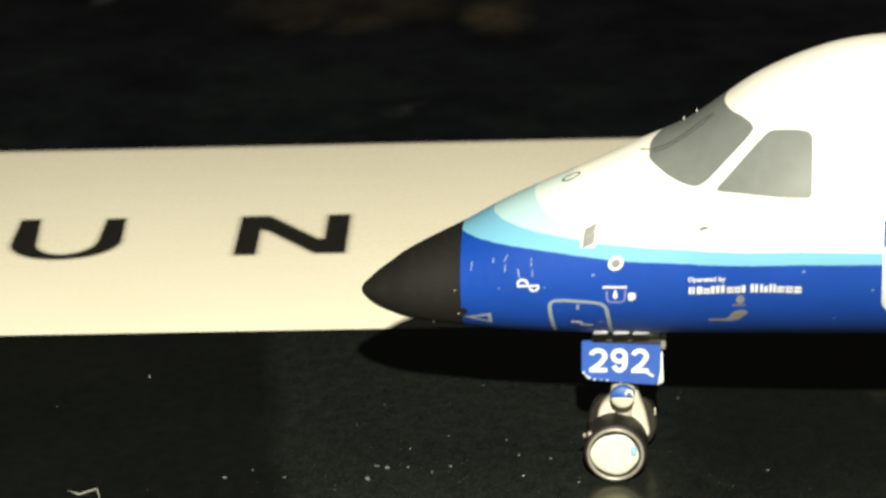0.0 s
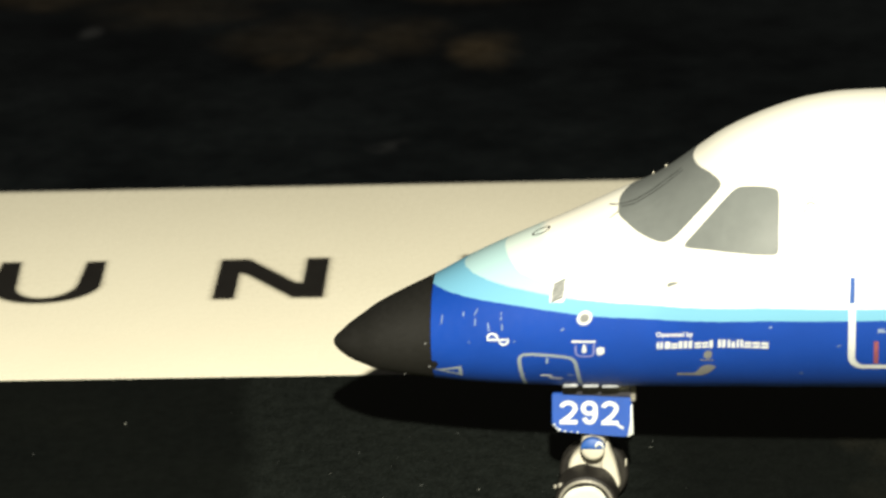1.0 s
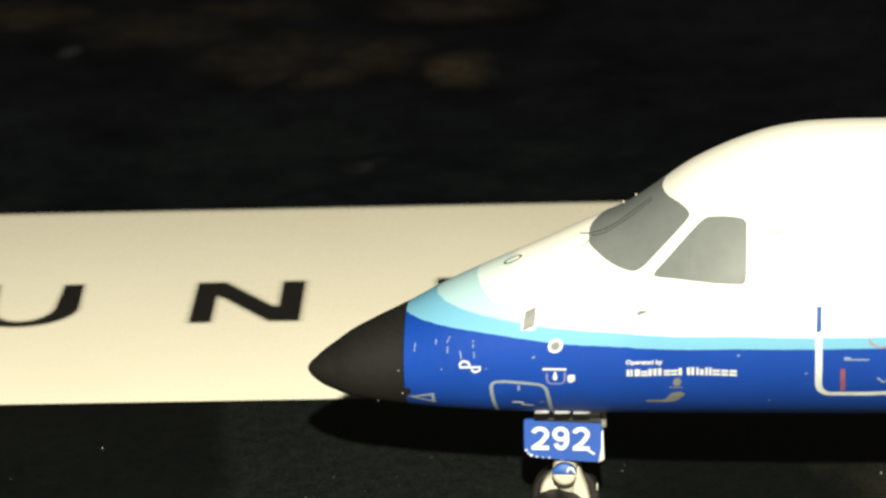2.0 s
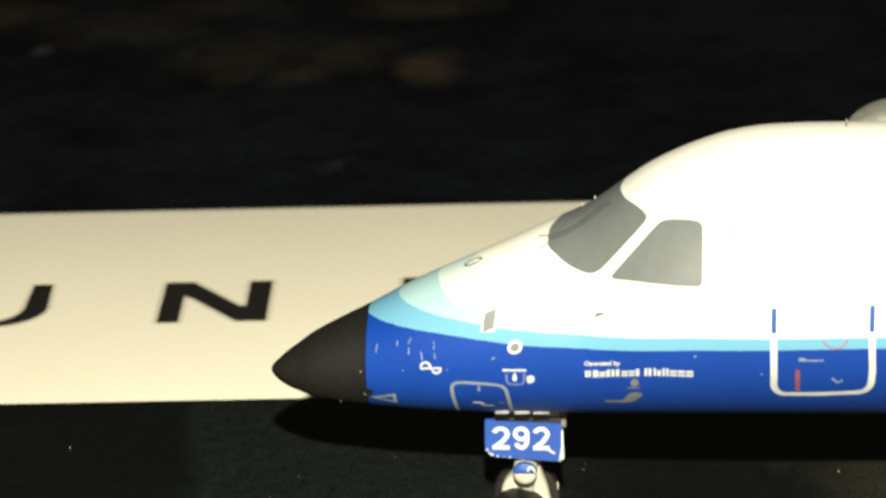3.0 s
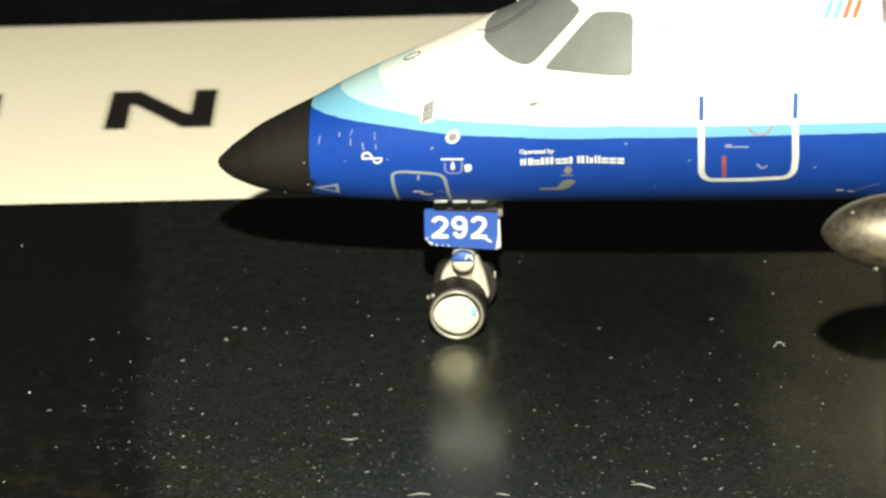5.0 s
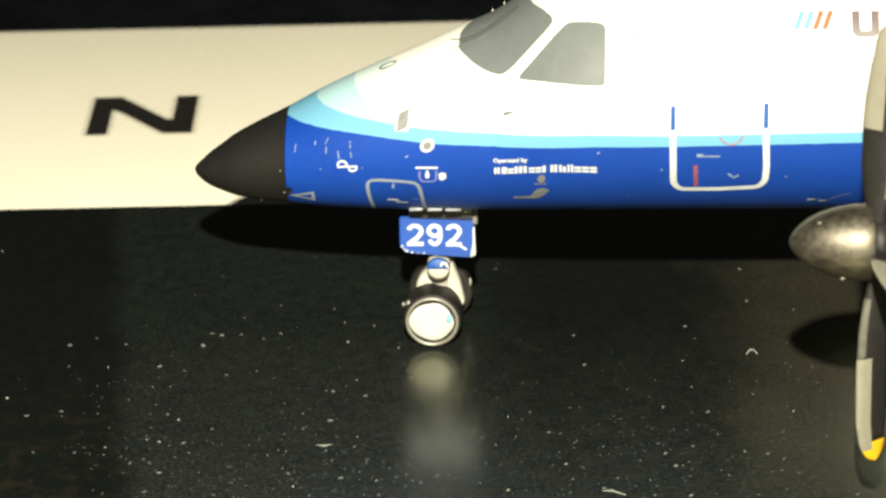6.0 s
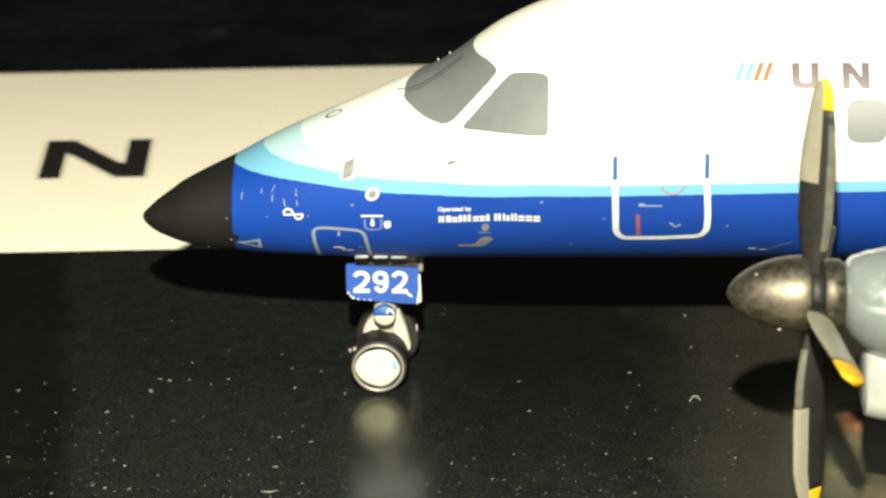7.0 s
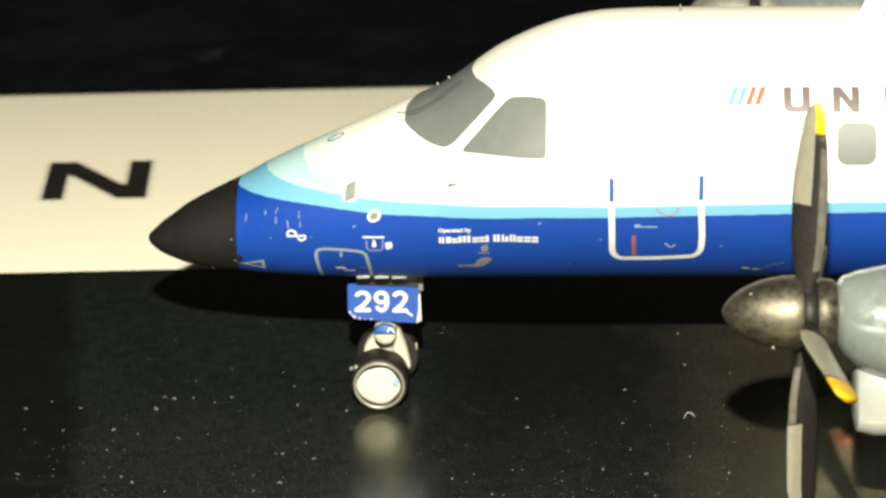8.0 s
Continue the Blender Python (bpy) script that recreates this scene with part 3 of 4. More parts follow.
door_side(19.16, 12.84, 11.84, "door_line")
door_side(22.76, 12.96, 11.92, "door_line")
loop = [(19.16, 94.2), (19.21, 113.5)] + [(19.70 - 0.48 * math.cos(radians(a)), 118.4 + 7.4 * math.sin(radians(a))) for a in range(0, 91, 15)]
loop += [(21.05, 125.8)] + [(22.36 + 0.49 * math.sin(radians(a)), 117.6 + 7.2 * math.cos(radians(a))) for a in range(0, 91, 15)] + [(22.86, 112.0), (22.76, 93.6)]
ribbon("door_line", loop, 0.255, mat_ink_white, fuselage, "white printed door outline")
ribbon("door_marking", [(20.97, 97.3), (21.15, 99.6), (21.44, 100.9), (21.74, 99.7), (21.90, 96.7)], 0.07, mat_ink_pink, fuselage, "small faded red printed arc")
ribbon("door_marking", [(20.11, 106.2), (21.03, 106.3)], 0.08, mat_ink_dim, fuselage, "small pale printed bar")
ribbon("door_marking", [(20.11, 105.3), (20.36, 105.4)], 0.08, mat_ink_dim, fuselage)
ribbon("door_marking", [(20.08, 110.8), (20.13, 123.6)], 0.17, mat_ink_red, fuselage, "red printed bar")
ribbon("door_marking", [(21.37, 115.6), (21.6, 118.3), (21.79, 116.6)], 0.11, mat_ink_dim, fuselage)
ribbon("scuff", [(24.60, 135.7), (24.90, 135.9)], 0.13, mat_ink_white, fuselage, "white chipped paint")
ribbon("scuff", [(25.06, 137.0), (25.36, 137.2)], 0.10, mat_ink_white, fuselage)
ribbon("scuff", [(24.9, 136.0), (25.36, 137.0), (25.9, 131.8), (26.3, 130.0)], 0.045, mat_ink_dim, fuselage, "thin pale scratch")
for x, ph in ((16.21, 102.5), (18.70, 113.3), (17.4, 131.0), (23.6, 118.0)):
    ribbon("scuff", [(x, ph), (x + 0.10, ph - 0.5)], 0.07, mat_ink_dim, fuselage)

# nose details
ring_pts = [(9.41 + 0.295 * math.cos(radians(a)), 81.4 + 4.5 * math.sin(radians(a))) for a in range(0, 360, 20)]
decal("port_ring", ring_pts, mat_ink_white, fuselage, "white ring round a port", out=0.022)
decal("port", [(9.41 + (p[0] - 9.41) * 0.60, 81.4 + (p[1] - 81.4) * 0.60) for p in ring_pts], mat_ink_beige, fuselage, "grey static port", out=0.035)
decal("louvre", soften([(8.16, 53.6), (8.73, 55.2), (8.65, 69.2), (8.06, 67.6)], 0.08, 3, 0.07), mat_ink_white, fuselage, "white printed louvre panel", out=0.02)
random.seed(12)
for k in range(6):
    t = k / 5
    a, b = 8.24 - 0.09 * t + random.uniform(-0.02, 0.02), 8.68 - 0.09 * t + random.uniform(-0.02, 0.02)
    ribbon("louvre_slit", [(a, 56.9 + 10.2 * t), (b, 54.9 + 10.4 * t)], 0.088, mat_ink_grey, fuselage, "grey louvre slit", out=0.03)
ribbon("service_mark", [(8.90, 95.8), (9.82, 97.8)], 0.10, mat_ink_white, fuselage, "small white printed bar")
ribbon("service_mark", [(9.06, 98.9), (9.05, 104.2), (9.11, 106.6), (9.20, 107.6), (9.58, 108.2), (9.69, 107.4), (9.73, 105.5), (9.75, 99.6)], 0.085, mat_ink_lilac, fuselage, "pale violet printed box")
decal("service_mark", soften([(9.35, 98.6), (9.41, 98.7), (9.47, 103.4), (9.44, 105.0), (9.37, 105.4), (9.30, 104.8), (9.27, 103.0)], 0.05, 3, 0.07), mat_ink_white, fuselage, "small white printed arrow")
decal("service_mark", soften([(9.83, 102.6), (9.95, 101.8), (10.13, 102.3), (10.14, 106.6), (9.98, 108.2), (9.86, 107.6)], 0.06, 3, 0.07), mat_ink_white, fuselage, "small worn white blot")
ribbon("service_mark", [(5.68, 88.4), (5.68, 85.6), (5.75, 83.9), (5.86, 83.5), (5.98, 84.6), (6.06, 87.0), (6.09, 89.0)], 0.095, mat_ink_white, fuselage, "small white printed loop", closed=True)
ribbon("service_mark", [(6.10, 89.2), (6.48, 89.8), (6.46, 91.8), (6.38, 93.2), (6.27, 93.8), (6.17, 92.4)], 0.095, mat_ink_white, fuselage, "small white printed loop", closed=True)
gear_box = [(7.02, 146.0), (6.96, 131.0), (6.88, 115.0), (6.87, 108.0), (6.92, 105.0), (7.05, 103.5), (7.42, 103.6), (8.12, 105.6), (8.62, 107.3), (8.84, 108.6), (8.97, 111.0), (9.03, 114.0), (9.10, 125.0), (9.16, 141.0), (9.18, 150.0)]
ribbon("panel_line", gear_box, 0.15, mat_lightgrey, fuselage, "pale grey printed hatch outline")
ribbon("panel_line", [(7.95, 107.4), (7.93, 112.5)], 0.10, mat_ink_dim, fuselage)
ribbon("scuff", [(7.65, 126.2), (7.90, 126.2), (8.10, 127.2)], 0.11, mat_ink_white, fuselage, "white chipped paint")
ribbon("scuff", [(7.98, 129.6), (8.20, 130.6), (8.48, 131.0)], 0.10, mat_ink_white, fuselage, "white chipped paint")
ribbon("scuff", [(8.70, 126.2), (8.91, 126.4)], 0.06, mat_ink_dim, fuselage)
decal("panel_line", [(3.47, 121.7), (4.58, 114.4), (4.60, 131.2)], mat_lightgrey, fuselage, "pale grey printed triangle", holes=[[(3.86, 122.1), (4.44, 118.6), (4.46, 126.6)]])
decal("paint_run", [(3.50 + 0.16 * math.cos(radians(a)), 112.5 + 4.5 * math.sin(radians(a))) for a in range(0, 360, 30)], mat_black, fuselage, "black paint run over the blue", out=0.018)
decal("paint_run", [(3.48 + 0.10 * math.cos(radians(a)), 119.0 + 2.6 * math.sin(radians(a))) for a in range(0, 360, 30)], mat_black, fuselage, out=0.016)
for x, p, dx, l, w in ((3.89, 58.7, -0.04, 8.7, 0.05), (4.74, 60.8, -0.02, 4.2, 0.05), (5.30, 61.0, -0.14, 5.2, 0.045), (5.20, 68.9, -0.01, 6.0, 0.05), (5.69, 74.3, 0.05, 7.2, 0.05),
                       (6.21, 67.8, 0.0, 2.0, 0.05), (6.21, 71.0, 0.0, 3.0, 0.06), (6.24, 77.1, 0.01, 4.8, 0.055), (4.92, 88.3, 0.05, 0.6, 0.06), (6.68, 91.6, 0.06, 0.2, 0.06), (8.50, 87.2, 0.12, -0.9, 0.075)):
    ribbon("scratch", [(x, p), (x + dx, p + l)], w, mat_ink_dim, fuselage, "pale scratch in the blue paint")
for x, p in ((3.20, 85.8), (3.30, 117.4), (2.2, 150.0)):
    solid("nose_nick", *turned([(-0.03, 0.01), (0.0, 0.05), (0.03, 0.01)], skin(x, p, 0.01), "y", 7), mat_ink_beige, nose_cone, "tiny pale nick in the black paint")
oval = [(7.64 + 0.33 * math.cos(radians(a)), 6.5 + 3.6 * math.sin(radians(a))) for a in range(0, 360, 24)]
ribbon("panel_line", oval, 0.08, mat_ink_grey, fuselage, "thin grey printed oval", closed=True)
decal("scuff", [(12.50, 71.4), (12.62, 71.2), (12.92, 72.5), (12.88, 73.3), (12.5, 73.6)], mat_grey, fuselage, "small grey chip")
for x, p, dx, dp in ((17.36, 58.6, 0.16, -1.8), (17.50, 55.6, 0.12, -1.2), (17.62, 54.4, 0.24, 1.4), (17.72, 52.4, 0.05, 1.4), (17.9, 56.4, 0.16, 0.7)):
    ribbon("scuff", [(x, p), (x + dx, p + dp)], 0.07, mat_ink_grey, fuselage)

# operator's lettering: the small line is read, the name below it stays plain bars
pts, faces = letters("Operated by", 1.0, 0.03)
pts = fitted(pts, 12.07, 0.0, 13.45, 0.27)
solid("printed_line", [skin(p[0], 99.4 + (p[0] - 12.07) * 2.4 - (p[1] / 4.35) * 57.3, 0.03) for p in pts], faces, mat_ink_white, fuselage, "small white lettering")
def on_line(points):
    """Points in millimetres along and above the lettering's base line, laid on the body."""
    return [(x, 106.4 + (x - 12.1) * 1.62 - h / 4.6 * 57.3) for x, h in points]


# plain bars of the letters' size: tall ones stand singly, low ones lie in pairs
for x0, x1, h in ((12.10, 12.36, 0.36), (12.40, 12.60, 0.36), (12.63, 12.89, 0.27), (12.92, 13.46, 0.36), (13.49, 13.74, 0.27), (13.77, 14.00, 0.27), (14.04, 14.17, 0.34), (14.36, 14.67, 0.36),
                  (14.71, 14.80, 0.36), (14.85, 14.98, 0.27), (15.04, 15.13, 0.36), (15.18, 15.27, 0.36), (15.31, 15.58, 0.27), (15.62, 15.89, 0.27), (15.93, 16.20, 0.27)):
    if x1 - x0 < 0.2:
        spans = [(x0, x1, 0.0, h)]
    elif h < 0.3:
        spans = [(x0, x1, 0.0, 0.11), (x0, x1, 0.155, h)]
    else:
        n = 3 if x1 - x0 > 0.4 else 2
        spans = [(x0 + (x1 - x0) * i / n, x0 + (x1 - x0) * (i + 0.72) / n, 0.0, h) for i in range(n)]
    for a, b, lo, hi in spans:
        decal("printed_bar", on_line([(a, lo), (a, hi), (b, hi), (b, lo)]), mat_ink_white, fuselage, out=0.03)
decal("printed_emblem", [(13.99 + 0.16 * math.cos(radians(a)), 114.0 + 2.8 * math.sin(radians(a))) for a in range(0, 360, 30)], mat_ink_beige, fuselage, "worn grey printed emblem")
ribbon("printed_emblem", [(13.69, 117.1), (14.19, 118.0)], 0.07, mat_ink_beige, fuselage)
decal("printed_emblem", soften([(13.76, 121.7), (14.07, 120.9), (14.32, 123.2), (13.98, 129.0), (13.75, 130.5), (12.82, 129.2), (12.82, 127.0), (13.52, 127.6)], 0.1, 3, 0.075), mat_ink_beige, fuselage, "worn grey printed emblem")

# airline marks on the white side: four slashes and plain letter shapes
for k, m in enumerate((mat_ink_cyan, mat_ink_cyan, mat_ink_orange, mat_ink_orange)):
    x = 23.80 + 0.36 * k
    decal("printed_slash", [(x - 0.02, 54.4), (x + 0.20, 54.4), (x + 0.47, 46.6), (x + 0.25, 46.6)], m, fuselage, "slanted printed stripe")


def on_side(points, x, scale_x, scale_z, phi_base):
    return [(x + p[0] * scale_x, phi_base - p[1] * scale_z / 5.68 * 57.3) for p in points]


mark_u = [(0, 1), (0, 0.3)] + arc(0.3, 0.3, 0.3, 0.3, 180, 270, 5)[1:] + arc(0.7, 0.3, 0.3, 0.3, 270, 360, 5) + [(1, 1), (0.70, 1), (0.70, 0.36)] + arc(0.60, 0.36, 0.10, 0.12, 0, -90, 3)[1:] + arc(0.40, 0.36, 0.10, 0.12, 270, 180, 3) + [(0.30, 1)]
mark_n = [(0, 0), (0, 1), (0.30, 1), (0.70, 0.46), (0.70, 1), (1, 1), (1, 0), (0.72, 0), (0.29, 0.58), (0.29, 0)]
mark_i = [(0, 0), (0, 1), (0.22, 1), (0.22, 0)]
for shape, x in ((mark_u, 26.08), (mark_n, 28.04), (mark_i, 30.10)):
    decal("printed_mark", on_side(shape, x - 0.05, 1.06, 1.08, 57.6), mat_ink_purple, fuselage, "grey-purple printed mark", step=4)


# roof aerials
def fin_aerial(x, y, h, l, material, wide=0.1):
    z = skin(x, 0)[2]
    o = [(x, z - 0.1), (x + l, z - 0.1), (x + l, z + h * 0.8), (x + l * 0.8, z + h), (x + l * 0.4, z + h)]
    solid("roof_aerial", *slab(o, y - wide, y + wide, 0.03), material, fuselage, "small pale blade aerial")


fin_aerial(29.35, 0.0, 1.1, 1.5, mat_white)
ribbon("panel_line", [(30.25, -4.0), (30.55, 5.0)], 0.10, mat_ink_grey, fuselage, "short dark printed dash")
fin_aerial(22.02, 0.3, 0.30, 0.11, mat_grey, 0.05)
for x, p in ((11.91, -17.0), (12.40, -17.0)):
    c = skin(x, p, 0.05)
    solid("probe", *turned([(-0.05, 0.012), (-0.03, 0.028), (0.04, 0.026), (0.08, 0.01)], c, "z", 8), mat_gear, fuselage, "tiny white nub")


# ------------------------------------------------------------------ nose gear
def wheel(x, y, r, w, outer, parent):
    """One wheel with a rounded tyre, a raised metal rim and a pale dished hub on its outer face."""
    prof = [(-w / 2 + 0.02, r * 0.55), (-w / 2, r * 0.80)]
    for k in range(9):
        a = math.pi / 2 * k / 8
        prof.append((-w / 2 + 0.16 * (1 - math.cos(a)), r - 0.16 + 0.16 * math.sin(a)))
    prof += [(-s0, r0) for s0, r0 in reversed(prof)]
    tyre = solid("tyre", *turned(prof, (x, y, r), "y", 40), mat_tyre, parent, "black rubber tyre")
    s = outer
    rim = [(s * (w / 2 - 0.1), r * 0.91), (s * (w / 2 + 0.02), r * 0.91), (s * (w / 2 + 0.07), r * 0.885), (s * (w / 2 + 0.075), r * 0.845), (s * (w / 2 + 0.04), r * 0.81), (s * (w / 2 - 0.06), r * 0.78)]
    solid("rim", *turned(rim, (x, y, r), "y", 40), mat_rim, parent, "dull metal wheel rim")
    face = []
    for out, q in ((-0.2, 0.73), (0.02, 0.73), (0.06, 0.70), (0.05, 0.5), (0.075, 0.2), (0.075, 0.02)):
        # the cast hub is not quite round: a blunt corner in front, flats between
        loop = []
        for k in range(36):
            a = 2 * math.pi * k / 36
            u = r * q * (1 + 0.025 * math.cos(5 * a + 0.6))
            loop.append((x + u * (1 + 0.12 * max(0, math.cos(a - 3.05)) ** 10) * math.cos(a), y + s * (w / 2 + out), r + 0.95 * u * math.sin(a)))
        face.append(loop)
    solid("hub", *rings(face), mat_hub, parent, "white wheel hub")
    return tyre


def strokes(lines, width):
    """Flat bands of one width along open or closed lines in (x, z)."""
    pts, faces = [], []
    for line, closed in lines:
        m, base = len(line), len(pts)
        for i in range(m):
            a = line[i - 1] if closed or i else line[0]
            b = line[(i + 1) % m] if closed or i < m - 1 else line[-1]
            d = Vector((b[0] - a[0], b[1] - a[1])).normalized() * width / 2
            pts += [(line[i][0] - d.y, line[i][1] + d.x), (line[i][0] + d.y, line[i][1] - d.x)]
        faces += [(base + 2 * i, base + 2 * i + 1, base + 2 * ((i + 1) % m) + 1, base + 2 * ((i + 1) % m)) for i in range(m if closed else m - 1)]
    return pts, faces


def bold_two(x, z, w, h, pen):
    """The figure 2 with an even heavy stroke; x, z: lower left corner."""
    bowl = arc(x + w * 0.5, z + h - pen / 2 - w * 0.32, w / 2 - pen / 2, w * 0.32, 168, -28, 14)
    return [(bowl + [(x + w * 0.60, z + h * 0.36), (x + w * 0.26, z + h * 0.17), (x + w * 0.16, z + pen * 0.55)], False),
            ([(x + w * 0.02, z + pen / 2), (x + w * 0.98, z + pen / 2)], False)]


def bold_nine(x, z, w, h, pen):
    """The figure 9 with an even heavy stroke."""
    rx, ry = w / 2 - pen / 2, h * 0.225
    cz = z + h - pen / 2 - ry
    tail = arc(x + w / 2, z + h * 0.48, rx, h * 0.48 - pen / 2, 20, -150, 16)
    return [(arc(x + w / 2, cz, rx, ry, 0, 345, 23), True), ([(x + w - pen / 2, cz)] + tail, False)]


gear = solid("nose_gear", *turned([(1.0, 0.32), (2.2, 0.34), (2.3, 0.42), (3.3, 0.42), (3.4, 0.5), (6.6, 0.5)], (9.52, 0.55, 0), "z", 20), mat_gear, plane, "off-white nose gear leg")
wheel(9.20, -0.24, 1.25, 1.44, -1, gear)
wheel(9.42, 2.0, 1.40, 0.7, 1, gear)
solid("tyre_burr", *turned([(-0.14, 0.02), (-0.1, 0.1), (0.05, 0.13), (0.13, 0.05)], (8.20, -0.70, 2.00), "z", 9), mat_rim, gear, "small pale moulding burr on the tyre")
solid("tyre_burr", *turned([(-0.10, 0.02), (-0.06, 0.07), (0.05, 0.09), (0.11, 0.03)], (7.98, -0.62, 1.90), "z", 9), mat_rim, gear, "small dull moulding burr on the tyre")
# glint on the far wheel's rim, painted as a small pale piece
solid("painted_rim_glint", *turned([(-0.20, 0.01), (-0.15, 0.03), (0.1, 0.035), (0.16, 0.01)], (10.72, 1.62, 1.95), "z", 9), mat_gear, gear, "pale worn spot on the far tyre")
solid("hub_mark", *slab(soften([(9.80, 1.26), (10.00, 1.22), (10.05, 1.42), (9.98, 1.66), (9.82, 1.62)], 0.05), -1.07, -1.0, 0.01), mat_dab, gear, "pale blue paint dab")
fork = [(8.46, 2.35), (8.62, 2.70), (8.96, 3.05), (9.06, 3.5), (10.02, 3.5), (10.12, 3.1), (10.34, 2.5), (10.56, 1.45), (10.15, 1.15), (8.9, 1.2), (8.45, 2.0)]
solid("fork", *slab(soften(fork, 0.22), 0.28, 1.15, 0.12), mat_gear, gear, "off-white fork")
solid("axle", *turned([(-0.6, 0.2), (2.2, 0.2)], (9.4, 0, 1.25), "y", 12), mat_gear, gear)
solid("knuckle", *turned([(-0.75, 0.34), (-0.70, 0.46), (-0.1, 0.49), (0.5, 0.49)], (9.50, 0, 3.58), "y", 28), mat_gear, gear, "round off-white knuckle")
o = [(9.50 + 0.485 * math.cos(radians(a)), 3.62 + 0.46 * math.sin(radians(a))) for a in range(0, 181, 15)]
solid("knuckle_paint", *slab(o, -0.78, -0.5, 0.03), mat_blue, gear, "blue paint on the knuckle")
solid("knuckle_chip", *slab(soften([(9.60, 3.86), (9.70, 3.98), (9.88, 3.92), (9.96, 3.72), (9.98, 3.62), (9.86, 3.70), (9.80, 3.84), (9.72, 3.78), (9.64, 3.70), (9.58, 3.74)], 0.02), -0.80, -0.76, 0.005), mat_ink_white, gear, "white chip in the blue paint")
plate_o = soften([(7.92, 5.96), (11.03, 5.87), (11.07, 4.26), (10.86, 4.12), (9.6, 4.18), (8.22, 4.33), (7.90, 4.64)], 0.14)
door_plate = solid("gear_door", *slab(plate_o, -0.66, -0.46, 0.04), mat_door, plane, "glossy blue nose gear door with a white number")
sharp(door_plate, 30)
solid("worn_edge", *slab(soften([(11.00, 5.50), (11.07, 5.50), (11.11, 4.24), (10.86, 4.11), (10.90, 4.36), (10.98, 4.80)], 0.05), -0.68, -0.44, 0.02), mat_ink_white, door_plate, "white chipped edge")
for x, z, w in ((7.93, 4.60, 0.12), (8.03, 4.47, 0.10), (8.12, 4.38, 0.13), (8.36, 4.33, 0.10), (8.62, 4.31, 0.07), (8.86, 4.30, 0.09), (9.4, 4.22, 0.05)):
    solid("paint_chip", *slab(soften([(x, z), (x + w, z - 0.02), (x + w, z + w * 0.8), (x + 0.02, z + w * 0.6)], 0.03), -0.675, -0.65, 0.005), mat_ink_white, door_plate)
pen = 0.188
number = bold_two(8.20, 4.66, 0.73, 1.02, pen) + bold_nine(9.05, 4.65, 0.67, 1.03, pen) + bold_two(9.84, 4.64, 0.70, 1.03, pen)
pts, faces = strokes(number, pen)
tail, ends = strokes([([(10.42, 4.70), (10.56, 4.60), (10.72, 4.49)], False)], 0.10)
faces += [tuple(i + len(pts) for i in q) for q in ends]
pts += tail
solid("number", [(p[0], -0.672 - 0.0004 * (i % 7), p[1]) for i, p in enumerate(pts)], faces, mat_ink_white, door_plate, "white number 292", smooth=False)
solid("hinge_block", *slab(soften([(8.34, 6.9), (11.02, 6.9), (11.02, 5.90), (8.34, 6.00)], 0.08), -0.80, 0.9, 0.04), mat_hinge, plane, "dark grey hinge block under the belly")
for x, w in ((8.44, 0.56), (9.20, 0.62), (9.94, 0.66)):
    solid("hinge_chip", *slab(soften([(x, 6.85), (x + w, 6.87), (x + w + 0.04, 6.97), (x + w - 0.05, 7.01), (x + 0.04, 6.99)], 0.05), -2.08, -1.5, 0.03), mat_ink_worn, plane, "worn pale hinge edge on the belly")
ribbon("scuff", [(9.22, 142.0), (9.9, 141.0), (10.6, 141.5), (11.1, 146.0)], 0.05, mat_ink_dim, fuselage, "thin pale rubbed line")
solid("door_lug", *slab(rounded(10.98, 5.62, 11.20, 6.32, 0.08), -0.66, -0.3, 0.04), mat_rim, door_plate, "small pale metal lug")


# ------------------------------------------------------------------ engines
HUB_X, HUB_Z, BLADE_Z = 26.0, 11.86, 11.62


# apparent width of a blade against its radius: upper, rear, lower and front blade
CHORDS = ((0.56, 0.62, 0.92, 1.13, 1.15, 1.10, 0.90, 0.76, 0.74), (0.56, 0.62, 0.92, 1.15, 1.18, 1.15, 1.08, 0.94, 0.86),
          (0.50, 0.56, 0.82, 1.08, 1.14, 1.13, 1.10, 1.00, 0.92), (0.56, 0.62, 0.92, 1.10, 1.13, 1.14, 1.15, 1.13, 1.06))
RADII = (0.7, 1.3, 2.0, 3.0, 4.3, 5.4, 6.6, 7.1, 8.2)
# how far each blade leaves the hub's plane along the body, at radii 0, 3, 4.5, 6.6 and 8.1
DRIFT = ((-0.05, -0.05, -0.02, 0.07, 0.13), (0.0, 0.27, 0.49, 0.90, 1.15), (0.02, 0.00, -0.01, 0.03, 0.16), (-0.02, 0.09, 0.23, 0.52, 0.68))


def blade_section(k, r, n=14):
    """Loop of blade k at radius r in (tangent, axial, r), leading edge first."""
    t = min(1.0, max(0.0, (r - 1.1) / 6.9))
    beta = radians(60 - 8 * t)
    chord = float(np.interp(r, RADII, CHORDS[k])) / math.sin(beta)
    full = chord
    start = 7.5 if k == 3 else 7.1
    if r > start:
        chord *= math.sqrt(max(0.02, 1 - ((r - start) / (8.08 - start)) ** 2))
    thick = 0.42 - 0.16 * t
    loop = []
    for j in range(n):
        a = 2 * math.pi * j / n
        u, w = -math.cos(a) * chord / 2, math.sin(a) * thick / 2
        # the front blade is sheared to fit the camera's view: its trailing side ends earlier
        sweep = 0.65 * t * u / (full / 2) if k == 3 else 0.0
        loop.append((u * math.cos(beta) + w * math.sin(beta), u * math.sin(beta) - w * math.cos(beta), r - sweep))
    return loop


